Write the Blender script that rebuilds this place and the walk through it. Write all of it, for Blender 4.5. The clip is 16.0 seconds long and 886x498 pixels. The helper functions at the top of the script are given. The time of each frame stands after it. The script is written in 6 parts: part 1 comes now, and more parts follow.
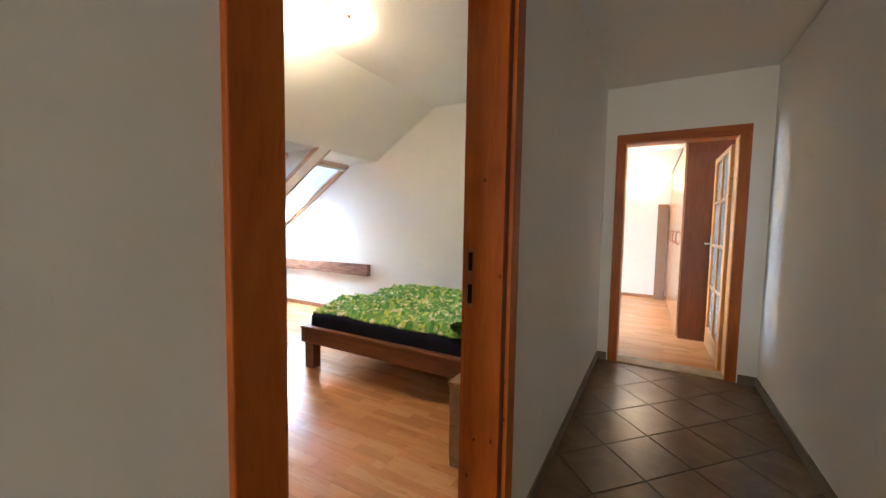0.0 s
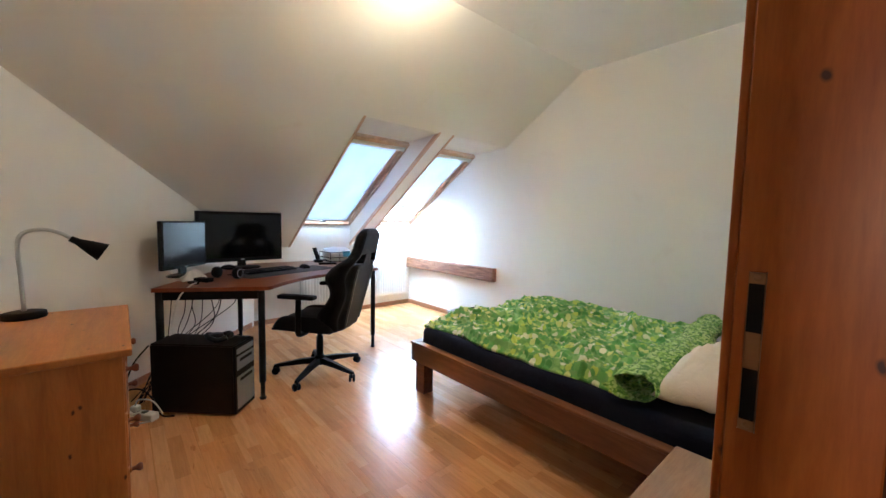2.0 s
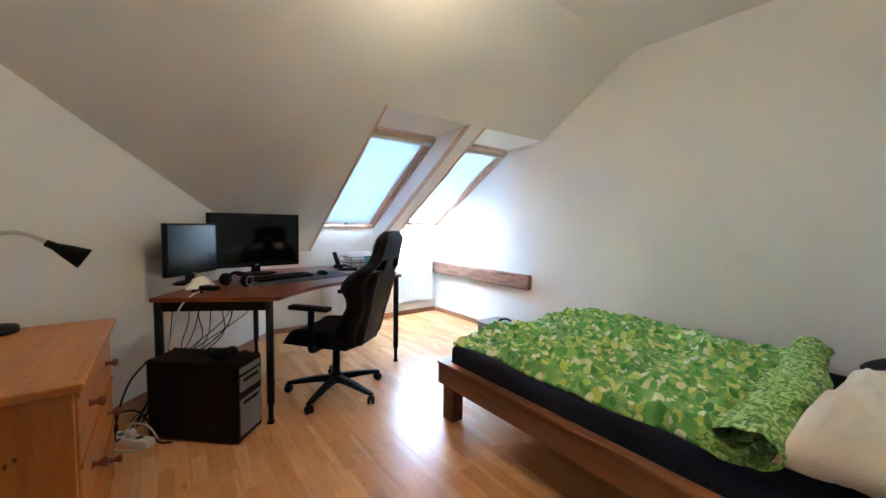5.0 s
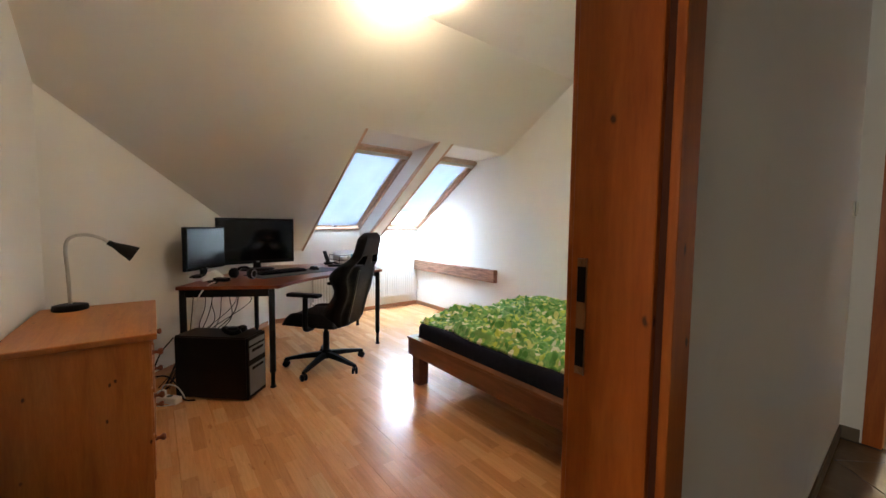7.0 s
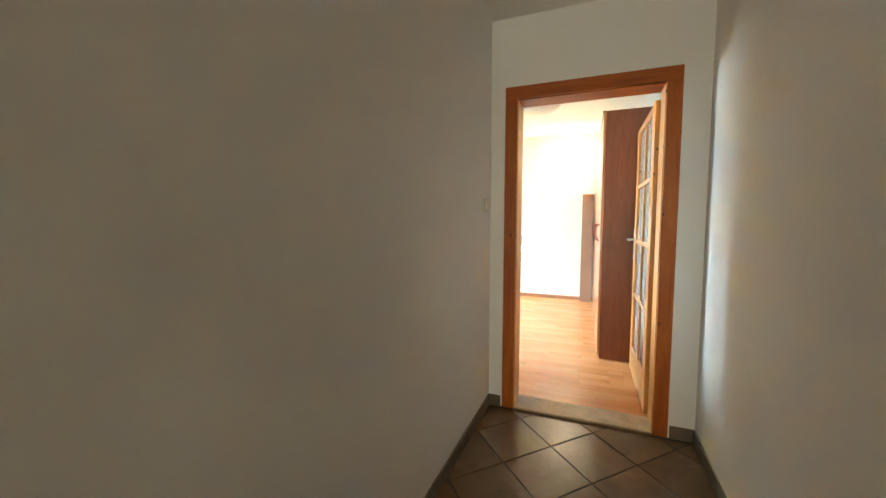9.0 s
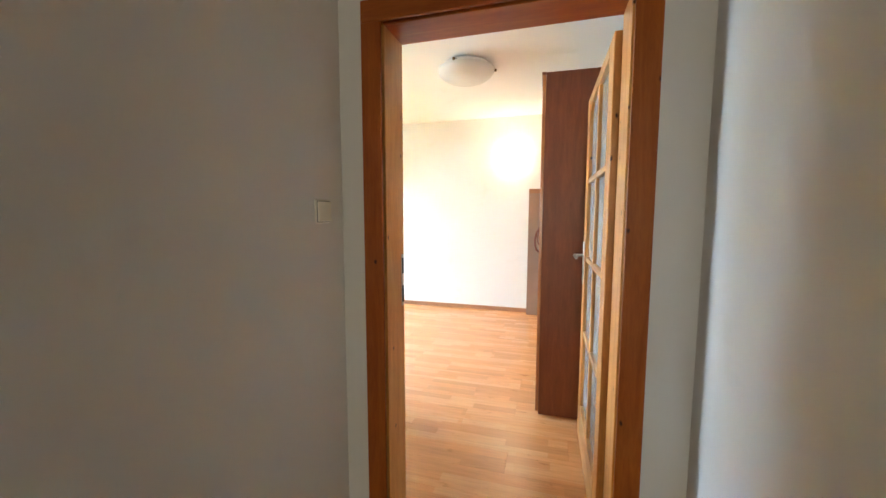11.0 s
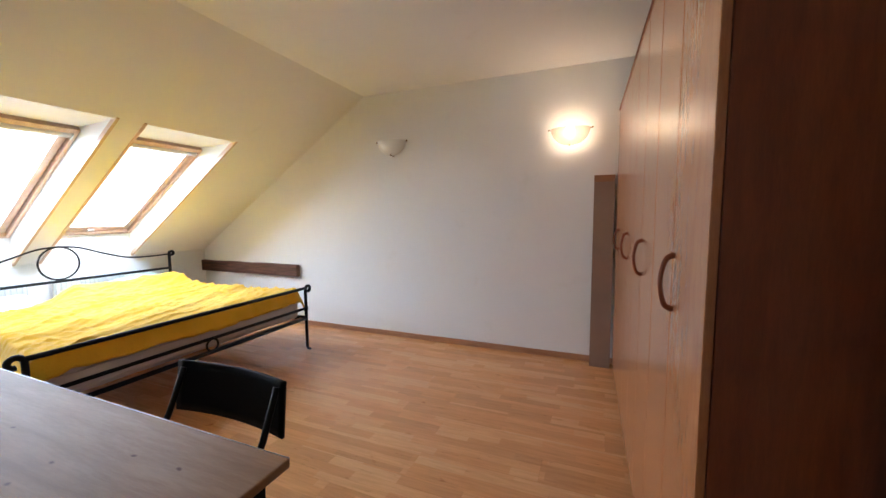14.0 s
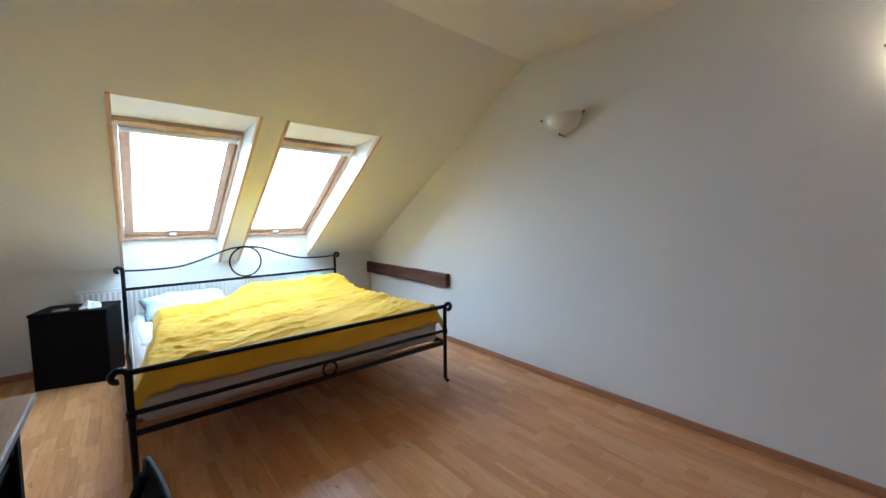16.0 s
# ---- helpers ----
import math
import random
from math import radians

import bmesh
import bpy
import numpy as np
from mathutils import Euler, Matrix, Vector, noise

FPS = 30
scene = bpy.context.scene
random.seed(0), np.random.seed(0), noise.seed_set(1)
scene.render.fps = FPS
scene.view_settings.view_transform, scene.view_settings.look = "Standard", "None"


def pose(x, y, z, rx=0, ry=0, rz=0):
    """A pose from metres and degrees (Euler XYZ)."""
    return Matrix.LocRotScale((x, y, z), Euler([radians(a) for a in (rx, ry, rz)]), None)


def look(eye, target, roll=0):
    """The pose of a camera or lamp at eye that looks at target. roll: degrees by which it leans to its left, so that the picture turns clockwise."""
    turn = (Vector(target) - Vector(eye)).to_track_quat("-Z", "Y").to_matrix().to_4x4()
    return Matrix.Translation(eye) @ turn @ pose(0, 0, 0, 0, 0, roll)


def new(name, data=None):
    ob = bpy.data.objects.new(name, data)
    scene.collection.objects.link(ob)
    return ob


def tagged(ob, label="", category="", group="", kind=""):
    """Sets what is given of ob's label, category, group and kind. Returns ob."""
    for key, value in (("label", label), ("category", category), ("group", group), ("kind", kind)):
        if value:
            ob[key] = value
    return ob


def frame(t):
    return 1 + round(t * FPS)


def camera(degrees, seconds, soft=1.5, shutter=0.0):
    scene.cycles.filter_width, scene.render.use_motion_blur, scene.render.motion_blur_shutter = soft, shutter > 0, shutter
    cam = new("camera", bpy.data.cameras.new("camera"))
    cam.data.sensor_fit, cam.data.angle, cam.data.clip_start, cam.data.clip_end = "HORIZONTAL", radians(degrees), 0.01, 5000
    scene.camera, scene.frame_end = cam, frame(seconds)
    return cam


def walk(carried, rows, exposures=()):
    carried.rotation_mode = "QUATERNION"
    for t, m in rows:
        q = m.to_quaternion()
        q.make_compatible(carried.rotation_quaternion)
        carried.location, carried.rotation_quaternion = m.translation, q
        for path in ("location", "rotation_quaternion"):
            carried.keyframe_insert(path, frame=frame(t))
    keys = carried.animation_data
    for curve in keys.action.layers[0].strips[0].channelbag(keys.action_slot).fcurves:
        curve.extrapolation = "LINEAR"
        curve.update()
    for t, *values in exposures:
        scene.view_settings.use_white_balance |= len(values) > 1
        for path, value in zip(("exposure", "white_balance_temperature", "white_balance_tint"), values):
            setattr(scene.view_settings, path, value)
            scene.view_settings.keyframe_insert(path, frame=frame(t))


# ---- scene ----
cam = camera(99.9, 16.0)
PATH = [
    (0, (0.431, -3.765, 1.248), (-0.555, -2.030, 1.117), 1.0),
    (0.5, (0.326, -3.585, 1.242), (-0.851, -1.975, 1.101), 1.1),
    (1, (0.231, -3.458, 1.229), (-1.106, -1.977, 1.087), 1.0),
    (1.5, (0.107, -3.348, 1.216), (-1.335, -1.97, 1.074), 1.1),
    (2, (-0.044, -3.189, 1.224), (-1.552, -1.883, 1.077), 1.1),
    (2.5, (-0.162, -3.073, 1.212), (-1.714, -1.82, 1.067), 1.0),
    (3, (-0.32, -2.979, 1.199), (-1.903, -1.766, 1.055), 1.1),
    (3.5, (-0.435, -2.904, 1.162), (-2.029, -1.705, 1.027), 0.9),
    (6, (-0.090, -3.107, 1.247), (-1.689, -1.912, 1.115), 0.9),
    (6.5, (0.088, -3.168, 1.251), (-1.507, -1.969, 1.118), 0.9),
    (7, (0.237, -3.174, 1.222), (-1.337, -1.947, 1.097), 0.6),
    (7.5, (0.419, -3.069, 1.239), (-1.045, -1.714, 1.095), 0.2),
    (8, (0.555, -2.849, 1.222), (-0.691, -1.291, 1.079), 0.2),
    (8.5, (0.637, -2.647, 1.221), (-0.366, -0.923, 1.077), 0.1),
    (9, (0.634, -2.394, 1.236), (-0.115, -0.545, 1.091), 0.1),
    (9.5, (0.645, -2.128, 1.239), (0.043, -0.227, 1.09), 0.1),
    (9.7, (0.684, -2.013, 1.264), (0.092, -0.11, 1.103), 0.1),
    (11.8, (0.773, -0.774, 1.334), (0.218, 1.138, 1.149), -0.0),
    (12, (0.761, -0.652, 1.335), (0.2, 1.259, 1.159), -0.0),
    (12.5, (0.726, -0.387, 1.334), (0.156, 1.522, 1.152), -0.1),
    (13, (0.689, -0.117, 1.333), (0.08, 1.78, 1.153), -0.2),
    (13.5, (0.584, 0.104, 1.334), (-0.097, 1.976, 1.154), -0.3),
    (14, (0.472, 0.308, 1.328), (-0.281, 2.152, 1.15), -0.4),
    (14.5, (0.387, 0.568, 1.327), (-0.537, 2.334, 1.155), -0.5),
    (15, (0.307, 0.792, 1.313), (-0.856, 2.411, 1.15), -0.5),
    (15.5, (0.184, 0.989, 1.317), (-1.159, 2.463, 1.16), -0.5),
    (16, (0.083, 1.208, 1.33), (-1.428, 2.508, 1.169), -0.5),
]
walk(cam, [(t, look(eye, target, roll)) for t, eye, target, roll in PATH],
     [(0, 2.0, 5950, 12), (1.0, 1.9, 5750, 11), (2.5, 1.9, 5350, 8), (3.5, 1.8, 5300, 7), (6.0, 1.8, 5500, 8), (7.0, 1.6, 6000, 11), (7.5, 1.5, 6200, 11), (8.0, 1.9, 6300, 8), (9.0, 2.35, 6200, 3),
      (9.7, 2.25, 6200, 4), (12.0, 1.42, 6000, 14), (13.0, 0.8, 6050, 19), (14.0, -0.05, 6100, 20), (14.5, -0.3, 6100, 17), (15.5, -0.5, 5600, 12), (16.0, -0.5, 5350, 10)])

# ---- world and light ----
world = bpy.data.worlds.new("world")
scene.world = world
world.use_nodes = True
wn = world.node_tree
sky = wn.nodes.new("ShaderNodeTexSky")
sky.sky_type = 'NISHITA'
sky.sun_disc = False
sky.sun_elevation = radians(48)
sky.sun_rotation = radians(60)
wn.nodes["Background"].inputs[1].default_value = 0.06
wn.links.new(sky.outputs[0], wn.nodes["Background"].inputs[0])

sun = new("sun", bpy.data.lights.new("sun", 'SUN'))
sun.data.energy, sun.data.angle, sun.data.color = 1.0, radians(12), (1.0, 0.96, 0.9)
sun.matrix_world = look((6, 3, 9), (0, 0, 0))

SKY_POWER = 84.0
CORRIDOR_FILL_POWER = 26.0
LAMP_POWER = 26.0
SCONCE_POWER = 3.2
BULB = (1.0, 0.76, 0.48)
DAY = (0.66, 0.85, 1.0)
HALL_FILL = (1.0, 0.86, 0.64)


def area(name, m, sx, sy, power, colour):
    d = bpy.data.lights.new(name, 'AREA')
    d.shape, d.size, d.size_y, d.energy, d.color = 'RECTANGLE', sx, sy, power, colour
    o = new(name, d)
    o.matrix_world = m
    return o


def bulb(name, p, power, r=0.03):
    d = bpy.data.lights.new(name, 'POINT')
    d.energy, d.color, d.shadow_soft_size = power, BULB, r
    o = new(name, d)
    o.location = p
    return o


# ---- materials ----
def nodes_of(name):
    m = bpy.data.materials.new(name)
    m.use_nodes = True
    nt = m.node_tree
    return m, nt, nt.nodes["Principled BSDF"]


def coords(nt, scale=(1, 1, 1), per_object=False):
    tc = nt.nodes.new("ShaderNodeTexCoord")
    mp = nt.nodes.new("ShaderNodeMapping")
    mp.inputs["Scale"].default_value = scale
    src = tc.outputs["Object"]
    if per_object:
        oi = nt.nodes.new("ShaderNodeObjectInfo")
        ml = nt.nodes.new("ShaderNodeMath")
        ml.operation = 'MULTIPLY'
        ml.inputs[1].default_value = 37.0
        nt.links.new(oi.outputs["Random"], ml.inputs[0])
        ad = nt.nodes.new("ShaderNodeVectorMath")
        ad.operation = 'ADD'
        nt.links.new(src, ad.inputs[0])
        nt.links.new(ml.outputs[0], ad.inputs[1])
        src = ad.outputs[0]
    nt.links.new(src, mp.inputs[0])
    return mp.outputs[0]


def noise_tex(nt, vec, scale, detail=4.0, rough=0.55, dist=0.0):
    n = nt.nodes.new("ShaderNodeTexNoise")
    n.inputs["Scale"].default_value = scale
    n.inputs["Detail"].default_value = detail
    n.inputs["Roughness"].default_value = rough
    n.inputs["Distortion"].default_value = dist
    nt.links.new(vec, n.inputs["Vector"])
    return n.outputs["Fac"]


def ramp(nt, fac, stops):
    r = nt.nodes.new("ShaderNodeValToRGB")
    e = r.color_ramp.elements
    while len(e) < len(stops):
        e.new(0.5)
    for i, (p, c) in enumerate(stops):
        e[i].position = p
        e[i].color = (*c, 1) if len(c) == 3 else c
    nt.links.new(fac, r.inputs[0])
    return r.outputs[0]


def mix(nt, fac, a, b, mode='MIX'):
    m = nt.nodes.new("ShaderNodeMix")
    m.data_type = 'RGBA'
    m.blend_type = mode
    for sock, v in ((m.inputs[0], fac), (m.inputs[6], a), (m.inputs[7], b)):
        if isinstance(v, (int, float)):
            sock.default_value = v
        elif isinstance(v, tuple):
            sock.default_value = (*v, 1)
        else:
            nt.links.new(v, sock)
    return m.outputs[2]


def bump(nt, bsdf, height, strength, distance=0.01):
    b = nt.nodes.new("ShaderNodeBump")
    b.inputs["Strength"].default_value = strength
    b.inputs["Distance"].default_value = distance
    nt.links.new(height, b.inputs["Height"])
    nt.links.new(b.outputs[0], bsdf.inputs["Normal"])


def plain(name, c, rough=0.5, metal=0.0, vary=0.12, scale=6.0, bmp=0.05, bscale=90.0, spec=0.5):
    """A painted, moulded or woven surface with slight blotches and a fine grain."""
    m, nt, b = nodes_of(name)
    v = coords(nt)
    lo, hi = tuple(x * (1 - vary) for x in c), tuple(min(1, x * (1 + vary)) for x in c)
    col = ramp(nt, noise_tex(nt, v, scale), [(0.3, lo), (0.7, hi)])
    nt.links.new(col, b.inputs["Base Color"])
    b.inputs["Roughness"].default_value = rough
    b.inputs["Metallic"].default_value = metal
    b.inputs["Specular IOR Level"].default_value = spec
    if bmp:
        bump(nt, b, noise_tex(nt, v, bscale, 3), bmp, 0.004)
    return m


def plaster(name, c):
    m, nt, b = nodes_of(name)
    v = coords(nt)
    big = ramp(nt, noise_tex(nt, v, 0.9, 3), [(0.3, tuple(x * 0.965 for x in c)), (0.7, c)])
    smudge = ramp(nt, noise_tex(nt, v, 3.3, 6, 0.6, 0.4), [(0.62, (1, 1, 1)), (0.82, (0.93, 0.91, 0.88))])
    nt.links.new(mix(nt, 1.0, big, smudge, 'MULTIPLY'), b.inputs["Base Color"])
    b.inputs["Roughness"].default_value = 0.85
    b.inputs["Specular IOR Level"].default_value = 0.25
    h = mix(nt, 0.35, noise_tex(nt, v, 130, 4), noise_tex(nt, v, 14, 3))
    bump(nt, b, h, 0.12, 0.004)
    return m


def wood(name, dark, mid, light, axis='x', rough=0.4, knots=0.0, grain=1.0, per_object=True, coat=0.0, spec=0.5):
    """Wood with grain along an axis; knots from 0 to 1."""
    m, nt, b = nodes_of(name)
    st = {'x': (1.0, 9, 9), 'y': (9, 1.0, 9), 'z': (9, 9, 1.0)}[axis]
    v = coords(nt, st, per_object)
    f = noise_tex(nt, v, 2.2 * grain, 6, 0.6, 0.7)
    col = ramp(nt, f, [(0.28, dark), (0.5, mid), (0.74, light)])
    fine = ramp(nt, noise_tex(nt, v, 16 * grain, 4, 0.7), [(0.35, (0.86, 0.84, 0.82)), (0.65, (1, 1, 1))])
    col = mix(nt, 1.0, col, fine, 'MULTIPLY')
    if knots:
        kv = coords(nt, (1, 1, 1), per_object)
        sp = nt.nodes.new("ShaderNodeSeparateXYZ")
        nt.links.new(kv, sp.inputs[0])
        along, a, c = {'x': (0, 1, 2), 'y': (1, 0, 2), 'z': (2, 0, 1)}[axis]
        su = nt.nodes.new("ShaderNodeMath")
        nt.links.new(sp.outputs[a], su.inputs[0])
        nt.links.new(sp.outputs[c], su.inputs[1])
        cb = nt.nodes.new("ShaderNodeCombineXYZ")
        nt.links.new(su.outputs[0], cb.inputs[0])
        nt.links.new(sp.outputs[along], cb.inputs[1])
        wob = nt.nodes.new("ShaderNodeTexNoise")
        wob.inputs["Scale"].default_value = 35.0
        nt.links.new(kv, wob.inputs["Vector"])
        wsc = nt.nodes.new("ShaderNodeVectorMath")
        wsc.operation = 'SCALE'
        wsc.inputs["Scale"].default_value = 0.012
        nt.links.new(wob.outputs["Color"], wsc.inputs[0])
        wad = nt.nodes.new("ShaderNodeVectorMath")
        nt.links.new(cb.outputs[0], wad.inputs[0])
        nt.links.new(wsc.outputs[0], wad.inputs[1])
        ms_ = nt.nodes.new("ShaderNodeVectorMath")
        ms_.operation = 'MULTIPLY'
        ms_.inputs[1].default_value = (11.0, 6.5, 1)
        nt.links.new(wad.outputs[0], ms_.inputs[0])
        vo = nt.nodes.new("ShaderNodeTexVoronoi")
        vo.voronoi_dimensions = '2D'
        vo.inputs["Scale"].default_value = 1.0
        nt.links.new(ms_.outputs[0], vo.inputs["Vector"])
        k = ramp(nt, vo.outputs["Distance"], [(0.032, (knots, knots, knots)), (0.048, (0.5 * knots,) * 3), (0.075, (0, 0, 0))])
        sc = nt.nodes.new("ShaderNodeSeparateColor")
        nt.links.new(vo.outputs["Color"], sc.inputs[0])
        k = mix(nt, 1.0, k, ramp(nt, sc.outputs[1], [(0.74, (0, 0, 0)), (0.76, (1, 1, 1))]), 'MULTIPLY')
        col = mix(nt, k, col, (0.07, 0.016, 0.004))
    nt.links.new(col, b.inputs["Base Color"])
    b.inputs["Roughness"].default_value = rough
    b.inputs["Specular IOR Level"].default_value = spec
    b.inputs["Coat Weight"].default_value = coat
    b.inputs["Coat Roughness"].default_value = 0.24
    bump(nt, b, f, 0.06, 0.003)
    return m


def laminate(name):
    """Three-strip beech laminate board; strips run along the board, staggered."""
    m, nt, b = nodes_of(name)
    v = coords(nt, (1, 1, 1), True)
    br = nt.nodes.new("ShaderNodeTexBrick")
    br.offset, br.squash = 0.43, 1.0
    br.inputs["Scale"].default_value = 1.0
    br.inputs["Brick Width"].default_value = 0.42
    br.inputs["Row Height"].default_value = 0.064
    br.inputs["Mortar Size"].default_value = 0.0006
    br.inputs["Bias"].default_value = 0.0
    br.inputs["Color1"].default_value = (0.0, 0.0, 0.0, 1)
    br.inputs["Color2"].default_value = (1, 1, 1, 1)
    br.inputs["Mortar"].default_value = (0.2, 0.2, 0.2, 1)
    nt.links.new(v, br.inputs["Vector"])
    tone = ramp(nt, br.outputs["Color"], [(0.0, (0.58, 0.28, 0.115)), (0.5, (0.70, 0.33, 0.13)), (1.0, (0.74, 0.405, 0.19))])
    g = nt.nodes.new("ShaderNodeMapping")
    g.inputs["Scale"].default_value = (2.0, 24, 24)
    nt.links.new(v, g.inputs[0])
    gr = ramp(nt, noise_tex(nt, g.outputs[0], 2.5, 5, 0.65, 0.5), [(0.3, (0.84, 0.80, 0.76)), (0.62, (1.0, 1.0, 1.0))])
    col = mix(nt, 1.0, tone, gr, 'MULTIPLY')
    fl = nt.nodes.new("ShaderNodeMapping")
    fl.inputs["Scale"].default_value = (3.5, 11, 11)
    nt.links.new(v, fl.inputs[0])
    fleck = ramp(nt, noise_tex(nt, fl.outputs[0], 3.0, 3, 0.5, 0.6), [(0.66, (1, 1, 1)), (0.76, (0.74, 0.66, 0.58))])
    col = mix(nt, 1.0, col, fleck, 'MULTIPLY')
    nt.links.new(col, b.inputs["Base Color"])
    b.inputs["Roughness"].default_value = 0.27
    b.inputs["Specular IOR Level"].default_value = 0.55
    return m


def slate_tile(name):
    m, nt, b = nodes_of(name)
    v = coords(nt, (1, 1, 1), True)
    col = ramp(nt, noise_tex(nt, v, 5, 6, 0.6, 0.8), [(0.3, (0.125, 0.075, 0.036)), (0.55, (0.165, 0.10, 0.05)), (0.75, (0.21, 0.135, 0.068))])
    nt.links.new(col, b.inputs["Base Color"])
    b.inputs["Roughness"].default_value = 0.24
    bump(nt, b, noise_tex(nt, v, 22, 5), 0.15, 0.004)
    return m


def cloth(name, c, vary=0.15, rough=0.9, scale=3.0, weave=420, sheen=0.2):
    m, nt, b = nodes_of(name)
    v = coords(nt)
    lo, hi = tuple(x * (1 - vary) for x in c), tuple(min(1, x * (1 + vary)) for x in c)
    nt.links.new(ramp(nt, noise_tex(nt, v, scale, 5), [(0.3, lo), (0.7, hi)]), b.inputs["Base Color"])
    b.inputs["Roughness"].default_value = rough
    b.inputs["Sheen Weight"].default_value = sheen
    b.inputs["Specular IOR Level"].default_value = 0.2
    h = mix(nt, 0.3, noise_tex(nt, v, 38, 4, 0.6, 0.5), noise_tex(nt, v, weave, 2))
    h = mix(nt, 0.6, h, noise_tex(nt, v, 8.0, 3, 0.55, 1.6))
    bump(nt, b, h, 0.5, 0.022)
    return m


def dotted_cloth(name, cell, palette, stretch=(1, 1, 1), ground=(0.1, 0.25, 0.05), size=0.62):
    """Printed cotton: overlapping dots or blocks of several greens."""
    m, nt, b = nodes_of(name)
    v = coords(nt, stretch)
    col = None
    for i, off in enumerate((0.0, 3.7)):
        mp = nt.nodes.new("ShaderNodeMapping")
        mp.inputs["Location"].default_value = (off, off * 0.7, off)
        nt.links.new(v, mp.inputs[0])
        vo = nt.nodes.new("ShaderNodeTexVoronoi")
        vo.inputs["Scale"].default_value = 1.0 / cell
        vo.inputs["Randomness"].default_value = 0.55
        nt.links.new(mp.outputs[0], vo.inputs["Vector"])
        sep = nt.nodes.new("ShaderNodeSeparateColor")
        nt.links.new(vo.outputs["Color"], sep.inputs[0])
        c = ramp(nt, sep.outputs[0], [(k / len(palette), p) for k, p in enumerate(palette)])
        nt.nodes[-1].color_ramp.interpolation = 'CONSTANT'
        inside = ramp(nt, vo.outputs["Distance"], [(size * 0.80, (1, 1, 1)), (size * 0.84, (0, 0, 0))])
        col = mix(nt, inside, col if col is not None else ground, c)
    nt.links.new(col, b.inputs["Base Color"])
    b.inputs["Roughness"].default_value = 0.85
    b.inputs["Sheen Weight"].default_value = 0.15
    b.inputs["Specular IOR Level"].default_value = 0.2
    vv = coords(nt)
    bump(nt, b, mix(nt, 0.25, noise_tex(nt, vv, 24, 4, 0.6, 1.4), noise_tex(nt, vv, 400, 2)), 0.6, 0.012)
    return m


def glass(name, rough=0.0, tint=(1, 1, 1), bumpy=0.0):
    m, nt, b = nodes_of(name)
    b.inputs["Base Color"].default_value = (*tint, 1)
    b.inputs["Transmission Weight"].default_value = 1.0
    b.inputs["Roughness"].default_value = rough
    b.inputs["IOR"].default_value = 1.45
    if bumpy:
        v = coords(nt)
        bump(nt, b, noise_tex(nt, v, 55, 3, 0.6, 1.0), bumpy, 0.01)
    return m


def frosted(name):
    """Rolled ornamental glass: see-through but blurred, with small raised drops whose glints are coloured in pale."""
    m, nt, b = nodes_of(name)
    v = coords(nt, (1, 1, 0.55))
    r = noise_tex(nt, v, 60, 4, 0.65, 1.2)
    st = coords(nt, (1, 0.7, 1))
    drops = noise_tex(nt, st, 70, 2, 0.5, 0.8)
    nt.links.new(ramp(nt, drops, [(0.3, (0.66, 0.71, 0.73)), (0.62, (0.78, 0.82, 0.84)), (0.75, (0.92, 0.93, 0.93))]), b.inputs["Base Color"])
    nt.links.new(ramp(nt, drops, [(0.64, (0.66, 0.66, 0.66)), (0.72, (0.2, 0.2, 0.2))]), b.inputs["Transmission Weight"])
    b.inputs["Roughness"].default_value = 0.24
    r = mix(nt, 0.5, r, drops)
    bump(nt, b, r, 0.7, 0.008)
    return m


def clear_pane(name):
    """Flat window glass: clear, with a faint mirror gloss."""
    m, nt, b = nodes_of(name)
    nt.nodes.remove(b)
    t = nt.nodes.new("ShaderNodeBsdfTransparent")
    t.inputs["Color"].default_value = (0.96, 0.98, 0.97, 1)
    g = nt.nodes.new("ShaderNodeBsdfGlossy")
    g.inputs["Roughness"].default_value = 0.02
    x = nt.nodes.new("ShaderNodeMixShader")
    x.inputs[0].default_value = 0.05
    nt.links.new(t.outputs[0], x.inputs[1])
    nt.links.new(g.outputs[0], x.inputs[2])
    nt.links.new(x.outputs[0], nt.nodes["Material Output"].inputs["Surface"])
    return m


def thin_sheet(name, c, through_share, clear=0.0, gloss=0.15):
    """A thin sheet that lets part of the light through: a blind, or opal glass."""
    m, nt, b = nodes_of(name)
    nt.nodes.remove(b)
    out = nt.nodes["Material Output"]
    v = coords(nt)
    col = ramp(nt, noise_tex(nt, v, 7, 4), [(0.3, tuple(x * 0.94 for x in c)), (0.7, c)])
    d = nt.nodes.new("ShaderNodeBsdfDiffuse")
    t = nt.nodes.new("ShaderNodeBsdfTranslucent")
    g = nt.nodes.new("ShaderNodeBsdfGlossy")
    g.inputs["Roughness"].default_value = 0.15
    for s in (d, t):
        nt.links.new(col, s.inputs["Color"])
    m1 = nt.nodes.new("ShaderNodeMixShader")
    m1.inputs[0].default_value = through_share
    nt.links.new(d.outputs[0], m1.inputs[1])
    nt.links.new(t.outputs[0], m1.inputs[2])
    m2 = nt.nodes.new("ShaderNodeMixShader")
    m2.inputs[0].default_value = gloss * 0.3
    nt.links.new(m1.outputs[0], m2.inputs[1])
    nt.links.new(g.outputs[0], m2.inputs[2])
    last = m2.outputs[0]
    if clear:
        tr_ = nt.nodes.new("ShaderNodeBsdfTransparent")
        a = nt.nodes.new("ShaderNodeMixShader")
        a.inputs[0].default_value = clear
        nt.links.new(last, a.inputs[1])
        nt.links.new(tr_.outputs[0], a.inputs[2])
        last = a.outputs[0]
    nt.links.new(last, out.inputs["Surface"])
    return m


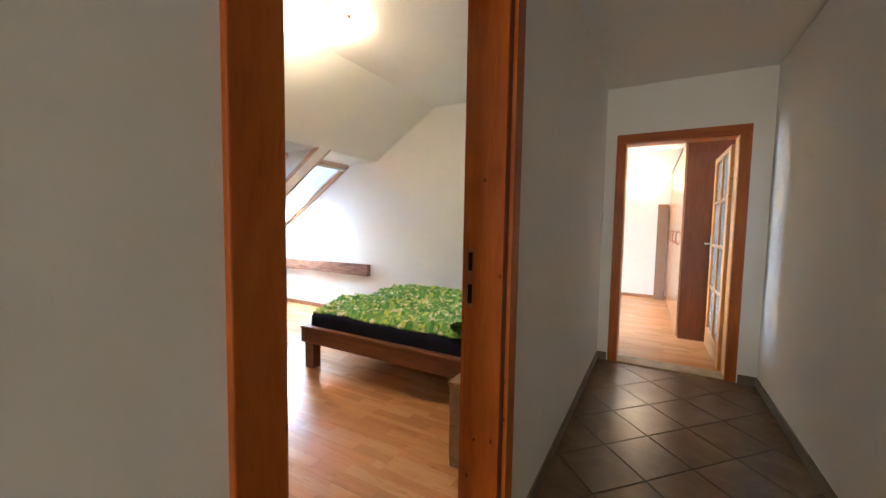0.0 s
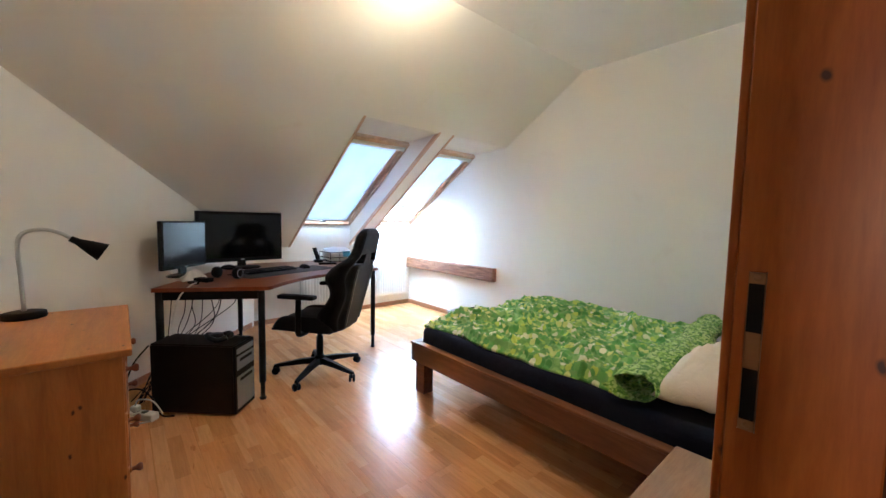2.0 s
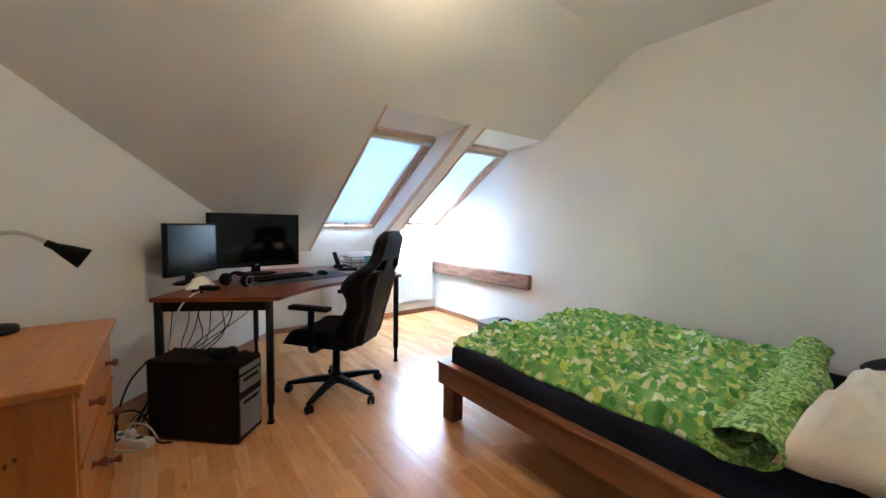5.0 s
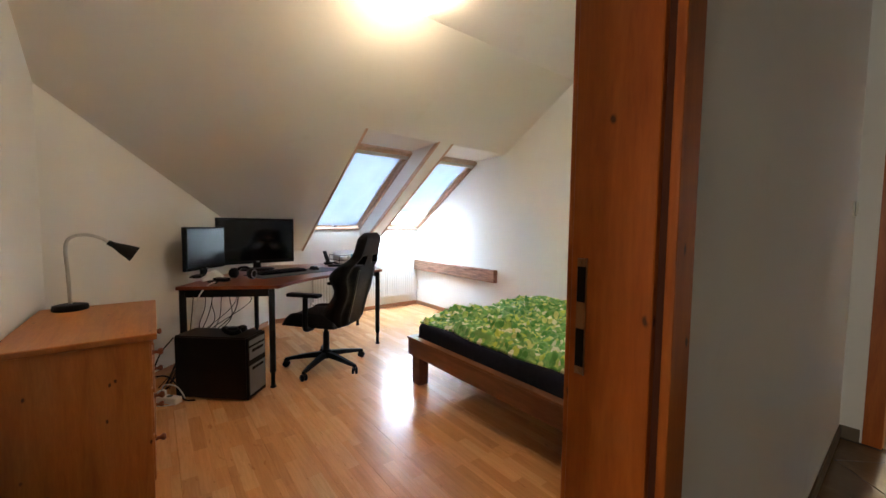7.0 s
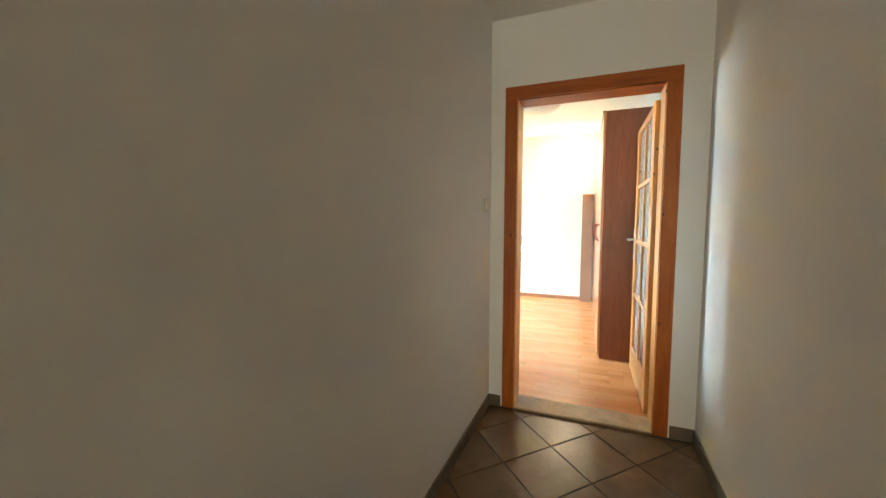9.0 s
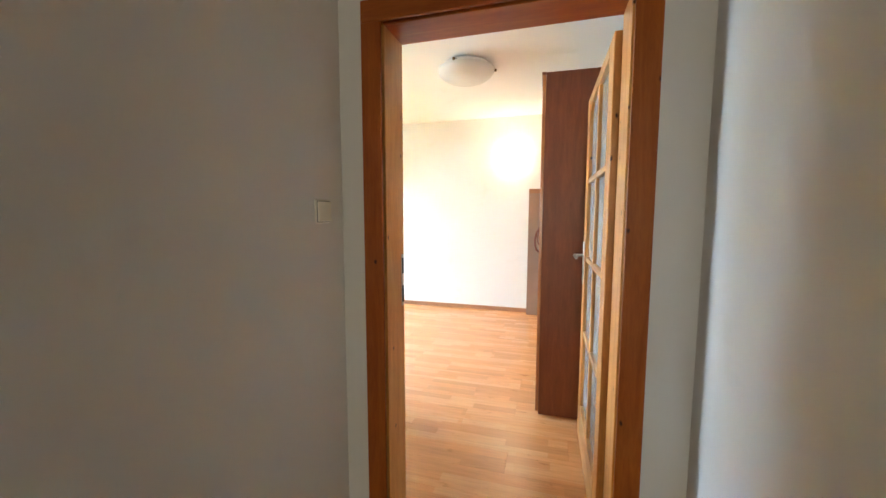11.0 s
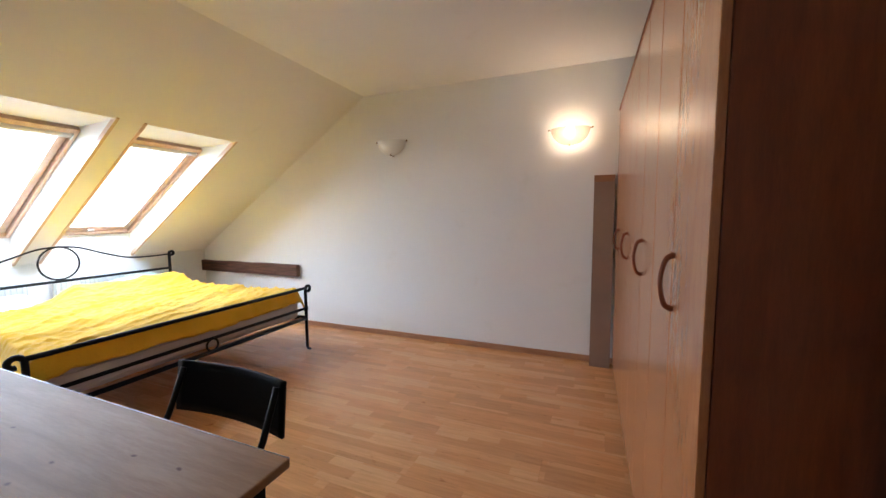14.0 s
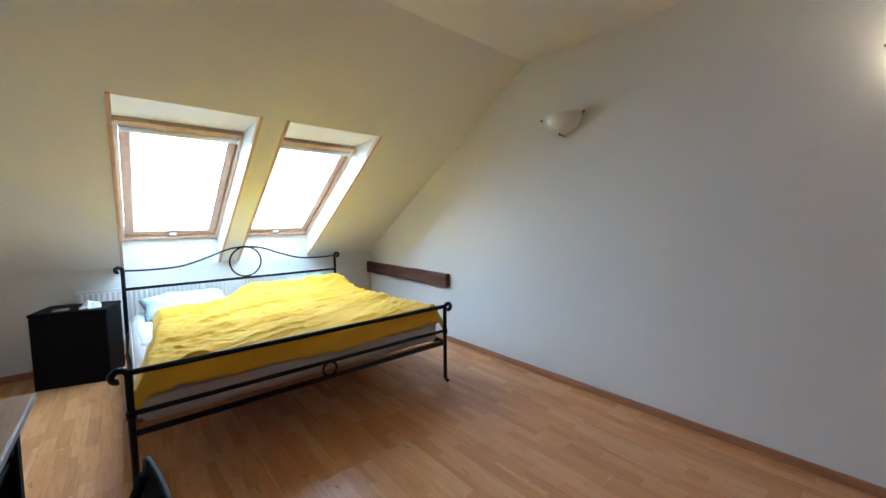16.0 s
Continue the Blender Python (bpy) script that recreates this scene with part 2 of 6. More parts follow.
WALL = plaster("white_plaster", (0.80, 0.785, 0.75))
CEIL = plaster("ceiling_plaster", (0.82, 0.805, 0.77))
LAMINATE = laminate("beech_laminate")
TILE = slate_tile("brown_tile")
GROUT = plain("grout", (0.06, 0.05, 0.04), 0.9)
SKIRT_TILE = plain("skirting_tile", (0.15, 0.11, 0.07), 0.45, vary=0.2)
SUBFLOOR = plain("subfloor", (0.12, 0.06, 0.03), 0.8)
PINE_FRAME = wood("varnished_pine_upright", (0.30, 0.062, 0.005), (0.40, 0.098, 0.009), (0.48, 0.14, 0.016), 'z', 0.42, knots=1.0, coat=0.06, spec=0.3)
# leaves and second lining; paler tone puts the skylight on that lining into colour
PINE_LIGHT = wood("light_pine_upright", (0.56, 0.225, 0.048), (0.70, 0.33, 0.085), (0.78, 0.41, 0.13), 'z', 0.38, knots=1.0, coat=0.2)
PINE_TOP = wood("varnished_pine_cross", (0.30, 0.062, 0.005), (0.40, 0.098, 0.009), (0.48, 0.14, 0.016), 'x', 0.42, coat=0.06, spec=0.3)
# dark reddish brown for the strips between lining and architrave
GROOVE = plain("dark_groove", (0.075, 0.018, 0.005), 0.6, spec=0.2)
STONE_SILL = plain("worn_threshold", (0.46, 0.34, 0.20), 0.5, vary=0.25, scale=9.0, bmp=0.1)
PINE_WINDOW = wood("window_pine", (0.54, 0.35, 0.23), (0.63, 0.43, 0.30), (0.69, 0.49, 0.36), 'x', 0.4, coat=0.15)
PINE_DRESSER = wood("dresser_pine", (0.36, 0.112, 0.019), (0.46, 0.16, 0.03), (0.53, 0.205, 0.046), 'x', 0.42, knots=1.0)
PINE_SIDE = wood("dresser_pine_side", (0.36, 0.112, 0.019), (0.46, 0.16, 0.03), (0.53, 0.205, 0.046), 'z', 0.42, knots=1.0)
KNOB = plain("knob_wood", (0.17, 0.04, 0.013), 0.38)
BASEBOARD = wood("baseboard_wood", (0.34, 0.15, 0.07), (0.42, 0.2, 0.10), (0.5, 0.26, 0.14), 'x', 0.4)
BASEBOARD_Y = wood("baseboard_wood_y", (0.34, 0.15, 0.07), (0.42, 0.2, 0.10), (0.5, 0.26, 0.14), 'y', 0.4)
BEAM = wood("old_beam", (0.05, 0.018, 0.010), (0.27, 0.125, 0.075), (0.42, 0.23, 0.15), 'x', 0.75, knots=1.0, grain=2.2)
BEAM_DARK = wood("old_beam_stained", (0.04, 0.014, 0.008), (0.11, 0.04, 0.02), (0.2, 0.085, 0.045), 'x', 0.6, knots=1.0, grain=1.6)
CHERRY = wood("cherry_desktop", (0.15, 0.035, 0.012), (0.21, 0.055, 0.02), (0.27, 0.08, 0.03), 'y', 0.3)
WALNUT = wood("walnut_bed", (0.13, 0.045, 0.018), (0.20, 0.075, 0.032), (0.27, 0.11, 0.05), 'x', 0.42)
WALNUT_Y = wood("walnut_bed_cross", (0.13, 0.045, 0.018), (0.20, 0.075, 0.032), (0.27, 0.11, 0.05), 'y', 0.42)
BEIGE_WOOD = wood("nightstand_oak", (0.26, 0.15, 0.085), (0.34, 0.205, 0.125), (0.42, 0.265, 0.17), 'y', 0.45)
WARD_FRONT = wood("beech_door", (0.42, 0.16, 0.062), (0.485, 0.20, 0.08), (0.53, 0.23, 0.096), 'z', 0.27, grain=1.8, coat=0.6)
# carcass: the shade on its near side is put into a darker brown
WARD_SIDE = wood("shaded_side_panel", (0.17, 0.038, 0.008), (0.215, 0.052, 0.012), (0.255, 0.068, 0.017), 'z', 0.4, grain=1.8)
PINE_DESK = wood("pine_tabletop", (0.30, 0.165, 0.08), (0.37, 0.215, 0.115), (0.43, 0.265, 0.15), 'x', 0.58, knots=0.8, spec=0.3)
CARDBOARD = plain("brown_board", (0.27, 0.17, 0.115), 0.75, scale=2.5, bmp=0.1)
TAPE = plain("brown_tape", (0.30, 0.13, 0.05), 0.35)
BLACK_METAL = plain("black_metal", (0.010, 0.010, 0.011), 0.45, 0.2, vary=0.3, spec=0.12)
IRON = plain("black_wrought_iron", (0.010, 0.010, 0.012), 0.45, 0.2, vary=0.3, bmp=0.25, bscale=60, spec=0.18)
BLACK_PLASTIC = plain("black_plastic", (0.005, 0.005, 0.006), 0.5, vary=0.2, spec=0.12)
BLACK_WOOD = plain("black_stained_wood", (0.0035, 0.003, 0.003), 0.6, vary=0.3, scale=12, spec=0.1)
LEATHER = plain("black_leatherette", (0.005, 0.005, 0.006), 0.5, vary=0.2, bmp=0.3, bscale=160, spec=0.12)
GREY_TRIM = plain("grey_leatherette", (0.06, 0.06, 0.06), 0.5, bmp=0.2)
SCREEN = plain("dark_screen", (0.003, 0.003, 0.004), 0.10, vary=0.05, bmp=0.0, spec=0.25)
SCREEN_MATT = plain("matt_screen", (0.004, 0.005, 0.007), 0.14, vary=0.05, bmp=0.0, spec=0.3)
CASE_DARK = plain("dark_brown_case", (0.009, 0.006, 0.005), 0.45, vary=0.2, spec=0.15)
CASE_GREY = plain("grey_front_panel", (0.22, 0.22, 0.23), 0.4, 0.3)
CHROME = plain("brushed_steel", (0.6, 0.59, 0.57), 0.28, 1.0, vary=0.08)
BRASS = plain("dull_brass", (0.22, 0.15, 0.08), 0.45, 1.0)
WHITE_PLASTIC = plain("white_plastic", (0.78, 0.77, 0.73), 0.35, vary=0.04)
IVORY_PLASTIC = plain("ivory_plastic", (0.82, 0.79, 0.68), 0.4, vary=0.04)
RADIATOR = plain("radiator_enamel", (0.80, 0.80, 0.77), 0.35, vary=0.03)
PAPER = plain("white_paper", (0.78, 0.78, 0.77), 0.85, vary=0.05)
BLUE_CARD = plain("blue_card", (0.10, 0.36, 0.58), 0.6)
WHITE_CABLE = plain("white_cable", (0.7, 0.69, 0.66), 0.5)
NAVY = cloth("navy_sheet", (0.006, 0.008, 0.022), 0.25, sheen=0.03)
CREAM = cloth("cream_pillowcase", (0.74, 0.65, 0.52), 0.06)
YELLOW = cloth("yellow_cotton", (0.79, 0.455, 0.022), 0.08, scale=2.2)
WHITE_SHEET = cloth("white_sheet", (0.72, 0.71, 0.72), 0.06)
MATTRESS_BEIGE = cloth("beige_mattress_ticking", (0.60, 0.55, 0.52), 0.08)
BLUE_PILLOW = dotted_cloth("blue_checked_cotton", 0.016, [(0.34, 0.48, 0.58), (0.50, 0.60, 0.66), (0.42, 0.54, 0.62)], ground=(0.60, 0.66, 0.70), size=0.5)
MINT = cloth("mint_pillowcase", (0.38, 0.66, 0.56), 0.08)
GREEN_DOTS = dotted_cloth("green_dotted_cotton", 0.038, [(0.10, 0.30, 0.06), (0.54, 0.66, 0.12), (0.18, 0.44, 0.10), (0.78, 0.80, 0.58), (0.10, 0.30, 0.06), (0.38, 0.58, 0.14), (0.64, 0.70, 0.25), (0.14, 0.38, 0.09), (0.30, 0.52, 0.16)], (1, 1, 0.4), ground=(0.21, 0.42, 0.12))
GREEN_BLOCKS = dotted_cloth("green_block_print", 0.0125, [(0.08, 0.22, 0.025), (0.34, 0.52, 0.10), (0.16, 0.34, 0.045), (0.50, 0.64, 0.24)], (1.0, 0.7, 1.0), ground=(0.16, 0.28, 0.05), size=0.8)
PANE = clear_pane("window_glass")
ORNAMENT_GLASS = frosted("ornamental_glass")
BLIND = thin_sheet("roller_blind_cloth", (0.48, 0.56, 0.74), 0.018, gloss=0.0)
OPAL = thin_sheet("opal_glass_lit", (0.92, 0.75, 0.48), 0.55, 0.25)
OPAL_SCONCE = thin_sheet("thin_opal_glass_lit", (0.50, 0.40, 0.28), 0.10, 0.45)
OPAL_OFF = thin_sheet("opal_glass", (0.84, 0.83, 0.78), 0.35, 0.0, 0.5)
GLOW, nt_g, b_g = nodes_of("bulb_glow")
nt_g.nodes.remove(b_g)
e_g = nt_g.nodes.new("ShaderNodeEmission")
e_g.inputs["Color"].default_value = (1.0, 0.78, 0.48, 1)
e_g.inputs["Strength"].default_value = 30.0
nt_g.links.new(e_g.outputs[0], nt_g.nodes["Material Output"].inputs["Surface"])
EDGE_GREY = plain("metal_edge_band", (0.5, 0.5, 0.5), 0.35, 0.7)


# ---- building helpers ----
def box(x0, x1, y0, y1, z0, z1, bev=0.0, seg=1, bm=None):
    bm = bm or bmesh.new()
    r = bmesh.ops.create_cube(bm, size=1.0)
    for v in r["verts"]:
        v.co = Vector(((x0 + x1) / 2 + v.co.x * (x1 - x0), (y0 + y1) / 2 + v.co.y * (y1 - y0), (z0 + z1) / 2 + v.co.z * (z1 - z0)))
    if bev:
        es = {e for v in r["verts"] for e in v.link_edges}
        bmesh.ops.bevel(bm, geom=list(es), offset=bev, segments=seg, profile=0.5, affect='EDGES')
    return bm


def prism(poly, a0, a1, axis='y', bm=None):
    """A polygon extruded along an axis: (x, z) for y, (x, y) for z, (y, z) for x."""
    bm = bm or bmesh.new()
    put = {'y': lambda p, a: (p[0], a, p[1]), 'z': lambda p, a: (p[0], p[1], a), 'x': lambda p, a: (a, p[0], p[1])}[axis]
    lo = [bm.verts.new(put(p, a0)) for p in poly]
    hi = [bm.verts.new(put(p, a1)) for p in poly]
    bm.faces.new(lo)
    bm.faces.new(hi[::-1])
    for i in range(len(poly)):
        j = (i + 1) % len(poly)
        bm.faces.new((lo[j], lo[i], hi[i], hi[j]))
    bmesh.ops.recalc_face_normals(bm, faces=bm.faces)
    return bm


def tube(points, r, n=8, bm=None, ends=True):
    """A round bar or cable along a line of points; r is one radius or one for each point."""
    bm = bm or bmesh.new()
    pts = [Vector(p) for p in points]
    rs = r if isinstance(r, (list, tuple)) else [r] * len(pts)
    rings, up = [], None
    for i, p in enumerate(pts):
        d = (pts[min(i + 1, len(pts) - 1)] - pts[max(i - 1, 0)]).normalized()
        if up is None:
            up = Vector((0, 0, 1)) if abs(d.z) < 0.9 else Vector((1, 0, 0))
        s = d.cross(up).normalized()
        up = s.cross(d).normalized()
        rings.append([bm.verts.new(p + rs[i] * (math.cos(2 * math.pi * k / n) * s + math.sin(2 * math.pi * k / n) * up)) for k in range(n)])
    for a, b in zip(rings, rings[1:]):
        for k in range(n):
            f = bm.faces.new((a[k], a[(k + 1) % n], b[(k + 1) % n], b[k]))
            f.smooth = True
    if ends:
        bm.faces.new(rings[0][::-1])
        bm.faces.new(rings[-1])
    bmesh.ops.recalc_face_normals(bm, faces=bm.faces)
    return bm


def curve(points, steps=6):
    """A smooth line through points."""
    p = [Vector(q) for q in points]
    p = [2 * p[0] - p[1]] + p + [2 * p[-1] - p[-2]]
    out = []
    for i in range(1, len(p) - 2):
        for k in range(steps):
            t = k / steps
            a, b, c, d = p[i - 1], p[i], p[i + 1], p[i + 2]
            out.append(0.5 * (2 * b + (c - a) * t + (2 * a - 5 * b + 4 * c - d) * t * t + (3 * b - a - 3 * c + d) * t ** 3))
    return out + [p[-2]]


def lathe(profile, n=24, a0=0.0, a1=2 * math.pi, bm=None, m=None):
    """(radius, z) turned about z."""
    bm = bm or bmesh.new()
    full = abs(a1 - a0) > 6.28
    k = n if full else n + 1
    rings = []
    for i in range(k):
        a = a0 + (a1 - a0) * i / n
        rings.append([bm.verts.new((r * math.cos(a), r * math.sin(a), z)) for r, z in profile])
    for i in range(n):
        a, b = rings[i], rings[(i + 1) % k]
        for j in range(len(profile) - 1):
            f = bm.faces.new((a[j], b[j], b[j + 1], a[j + 1]))
            f.smooth = True
    bmesh.ops.remove_doubles(bm, verts=bm.verts, dist=1e-5)
    bmesh.ops.recalc_face_normals(bm, faces=bm.faces)
    if m is not None:
        bm.transform(m)
    return bm


def sheet(nu, nv, f, thick=0.0, bm=None):
    """A smooth surface f(u, v), u and v from 0 to 1, with a thickness below it."""
    bm = bm or bmesh.new()
    g = [[bm.verts.new(f(i / nu, j / nv)) for j in range(nv + 1)] for i in range(nu + 1)]
    for i in range(nu):
        for j in range(nv):
            bm.faces.new((g[i][j], g[i + 1][j], g[i + 1][j + 1], g[i][j + 1])).smooth = True
    bmesh.ops.recalc_face_normals(bm, faces=bm.faces)
    if thick:
        r = bmesh.ops.extrude_face_region(bm, geom=list(bm.faces))
        for v in r["geom"]:
            if isinstance(v, bmesh.types.BMVert):
                v.co.z -= thick
        bmesh.ops.recalc_face_normals(bm, faces=bm.faces)
    return bm


def link(name, bm, material):
    me = bpy.data.meshes.new(name)
    bm.to_mesh(me)
    bm.free()
    me.materials.append(material)
    return new(name, me)


def part(name, bm, material, parent, label=""):
    o = link(name, bm, material)
    o.parent = parent
    return tagged(o, label)


def thing(name, label, category, x=0, y=0, z=0, turn=0, group="", kind=""):
    e = new(name)
    e.empty_display_size = 0.1
    e.matrix_world = pose(x, y, z, 0, 0, turn)
    return tagged(e, label, category, group, kind)


def setting(name, bm, material, label, category):
    return tagged(link(name, bm, material), label, category, kind="structure")


def n3(x, y, z=0.0):
    return noise.noise(Vector((x, y, z)))

# ---- the structure ----
CEIL_Z, RIDGE_X, KNEE_X, PITCH = 2.62, -1.89, -4.58, 0.643
FAR_Y, PART_Y0, PART_Y1, SOUTH_Y = 3.85, 0.07, 0.18, -3.68
SLOPE = math.atan(PITCH)


def roof_z(x):
    return min(CEIL_Z, CEIL_Z + PITCH * (x - RIDGE_X))


def under_roof(x0, x1, over=0.03):
    """The outline in x and z of a cross wall below the roof."""
    pts = [(x0, 0), (x1, 0), (x1, roof_z(x1) + over)]
    if x0 < RIDGE_X < x1:
        pts.append((RIDGE_X, CEIL_Z + over))
    return pts + [(x0, roof_z(x0) + over)]


setting("wall_far", prism(under_roof(-4.8, 1.44), FAR_Y, 4.0), WALL, "white plastered gable wall with two glass sconces", "wall")
setting("wall_partition", prism(under_roof(-4.8, -0.0, 0.42), PART_Y0, PART_Y1), WALL, "white plastered wall between the two attic bedrooms", "wall")
setting("wall_south", prism(under_roof(-3.05, -0.16), SOUTH_Y - 0.15, SOUTH_Y), WALL, "white plastered wall behind the pine dresser", "wall")


def diagonal_wall():
    bm = bmesh.new()
    a, b = Vector((-2.86, SOUTH_Y, 0)), Vector((KNEE_X - 0.1, -1.985, 0))
    out = Vector((-(b - a).y, (b - a).x, 0)).normalized()
    if out.x > 0:
        out = -out
    lo, hi = [], []
    for p in (a, b, b + 0.14 * out, a + 0.14 * out):
        lo.append(bm.verts.new(p))
        hi.append(bm.verts.new((p.x, p.y, roof_z(p.x) + 0.03)))
    bm.faces.new(lo)
    bm.faces.new(hi)
    for i in range(4):
        j = (i + 1) % 4
        bm.faces.new((lo[i], lo[j], hi[j], hi[i]))
    bmesh.ops.recalc_face_normals(bm, faces=bm.faces)
    return bm


setting("wall_diagonal", diagonal_wall(), WALL, "white plastered slanting wall behind the corner desk", "wall")

# corridor walls, with the openings of the two bedroom doors
D1A, D1B, D2A, D2B, DOOR_H = -3.437, -2.555, 0.172, 0.978, 2.0
bm = box(-0.16, 0, -9.0, D1A - 0.03, 0, 2.66)
box(-0.16, 0, D1B + 0.03, PART_Y0, 0, 2.66, bm=bm)
box(-0.16, 0, D1A - 0.03, D1B + 0.03, DOOR_H + 0.07, 2.66, bm=bm)
setting("wall_corridor_west", bm, WALL, "white plastered corridor wall with the open bedroom doorway", "wall")
bm = box(0, D2A - 0.03, 0, PART_Y1, 0, 2.66)
box(D2B + 0.03, 1.44, 0, PART_Y1, 0, 2.66, bm=bm)
box(D2A - 0.03, D2B + 0.03, 0, PART_Y1, DOOR_H + 0.03, 2.66, bm=bm)
setting("wall_corridor_north", bm, WALL, "white plastered corridor end wall round the second bedroom door", "wall")
setting("wall_corridor_east", box(1.19, 1.34, -9.0, 0, 0, 2.66), WALL, "white plastered corridor wall without openings", "wall")
# unseen end wall, left open for the added fill window
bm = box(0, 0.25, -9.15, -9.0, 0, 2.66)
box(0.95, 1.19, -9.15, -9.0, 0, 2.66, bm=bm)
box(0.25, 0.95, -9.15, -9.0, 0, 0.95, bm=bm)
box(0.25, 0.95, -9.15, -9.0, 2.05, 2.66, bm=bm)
setting("wall_corridor_south", bm, WALL, "unseen white corridor end wall, opened for the added window", "wall")
setting("wall_east", box(1.29, 1.44, PART_Y1, FAR_Y, 0, 2.66), WALL, "white plastered wall behind the wardrobe", "wall")

# sloping ceiling with skylight shafts, knee wall
OPENINGS_A = [(-1.677, -0.898), (-0.719, PART_Y0)]
OPENINGS_B = [(1.195, 1.991), (2.184, 2.961)]
LINTEL_X, LINTEL_Z, SILL_Z, TOP_X = -2.776, 2.05, 1.165, -3.25


def slope_ceiling(y0, y1, openings):
    bm = bmesh.new()
    o = 0.42
    full = [(RIDGE_X, CEIL_Z), (RIDGE_X, CEIL_Z + o), (-4.8, roof_z(-4.8) + o), (-4.8, roof_z(-4.8)), (KNEE_X, roof_z(KNEE_X))]
    upper = [(RIDGE_X, CEIL_Z), (RIDGE_X, CEIL_Z + o), (TOP_X, roof_z(TOP_X) + o), (TOP_X, LINTEL_Z - 0.015), (LINTEL_X, LINTEL_Z)]
    at = y0
    for a, b in openings:
        if a > at:
            prism(full, at, a, bm=bm)
        prism(upper, a, b, bm=bm)
        at = b
    if y1 > at:
        prism(full, at, y1, bm=bm)
    return bm


def knee_wall(y0, y1, openings):
    bm = bmesh.new()
    zr = roof_z(KNEE_X) + 0.02
    at = y0
    for a, b in openings:
        if a > at:
            box(-4.78, KNEE_X, at, a, 0, zr, bm=bm)
        box(-4.78, KNEE_X, a, b, 0, SILL_Z, bm=bm)
        at = b
    if y1 > at:
        box(-4.78, KNEE_X, at, y1, 0, zr, bm=bm)
    return bm


setting("ceiling_slope_1", slope_ceiling(-3.85, PART_Y0, OPENINGS_A), CEIL, "white sloping attic ceiling with two skylight shafts", "ceiling")
setting("ceiling_slope_2", slope_ceiling(PART_Y1, 4.0, OPENINGS_B), CEIL, "white sloping attic ceiling over the iron bed", "ceiling")
setting("wall_knee_1", knee_wall(-3.85, PART_Y0, OPENINGS_A), WALL, "low white knee wall behind the radiator", "wall")
setting("wall_knee_2", knee_wall(PART_Y1, 4.0, OPENINGS_B), WALL, "low white knee wall behind the iron bed", "wall")
setting("ceiling_1", box(RIDGE_X, -0.0, -3.85, PART_Y0 + 0.04, CEIL_Z, CEIL_Z + 0.1), CEIL, "flat white bedroom ceiling", "ceiling")
setting("ceiling_2", box(RIDGE_X, 1.44, PART_Y0 + 0.04, 4.0, CEIL_Z, CEIL_Z + 0.1), CEIL, "flat white ceiling over the wardrobe", "ceiling")
setting("ceiling_corridor", box(0, 1.19, -9.0, 0, 2.5, 2.6), CEIL, "flat white corridor ceiling", "ceiling")

# floors: a base, with boards and tiles laid on it at the end of the file
floor_1 = setting("floor_bedroom_1", box(-4.7, 0.0, -3.75, PART_Y0, -0.12, -0.009), SUBFLOOR, "glossy beech laminate floor in staggered strips", "floor")
floor_2 = setting("floor_bedroom_2", box(-4.7, 1.35, PART_Y0, 3.9, -0.12, -0.009), SUBFLOOR, "glossy beech laminate floor in staggered strips", "floor")
floor_3 = setting("floor_corridor", box(0.0, 1.2, -9.05, PART_Y0, -0.12, -0.003), GROUT, "dark brown ceramic tile floor laid diagonally", "floor")

# baseboards
bb = 0.055
setting("baseboard", box(-4.57, -0.2, PART_Y0 - 0.014, PART_Y0, 0, bb, 0.003), BASEBOARD, "beech baseboard along the white wall", "baseboard")
setting("baseboard", box(KNEE_X, KNEE_X + 0.014, -2.08, PART_Y0 - 0.014, 0, bb, 0.003), BASEBOARD_Y, "beech baseboard along the knee wall", "baseboard")
setting("baseboard", box(-4.57, 1.28, FAR_Y - 0.014, FAR_Y, 0, bb, 0.003), BASEBOARD, "beech baseboard along the gable wall", "baseboard")
setting("baseboard", box(KNEE_X, KNEE_X + 0.014, PART_Y1, FAR_Y - 0.014, 0, bb, 0.003), BASEBOARD_Y, "beech baseboard along the knee wall", "baseboard")
bm = box(0, 2.28, -0.007, 0.007, 0, bb, 0.003)
bm.transform(Matrix.Translation((-2.866, SOUTH_Y + 0.012, 0)) @ Matrix.Rotation(math.atan2(1.6, -1.72), 4, 'Z'))
setting("baseboard", bm, BASEBOARD, "beech baseboard along the slanting wall", "baseboard")


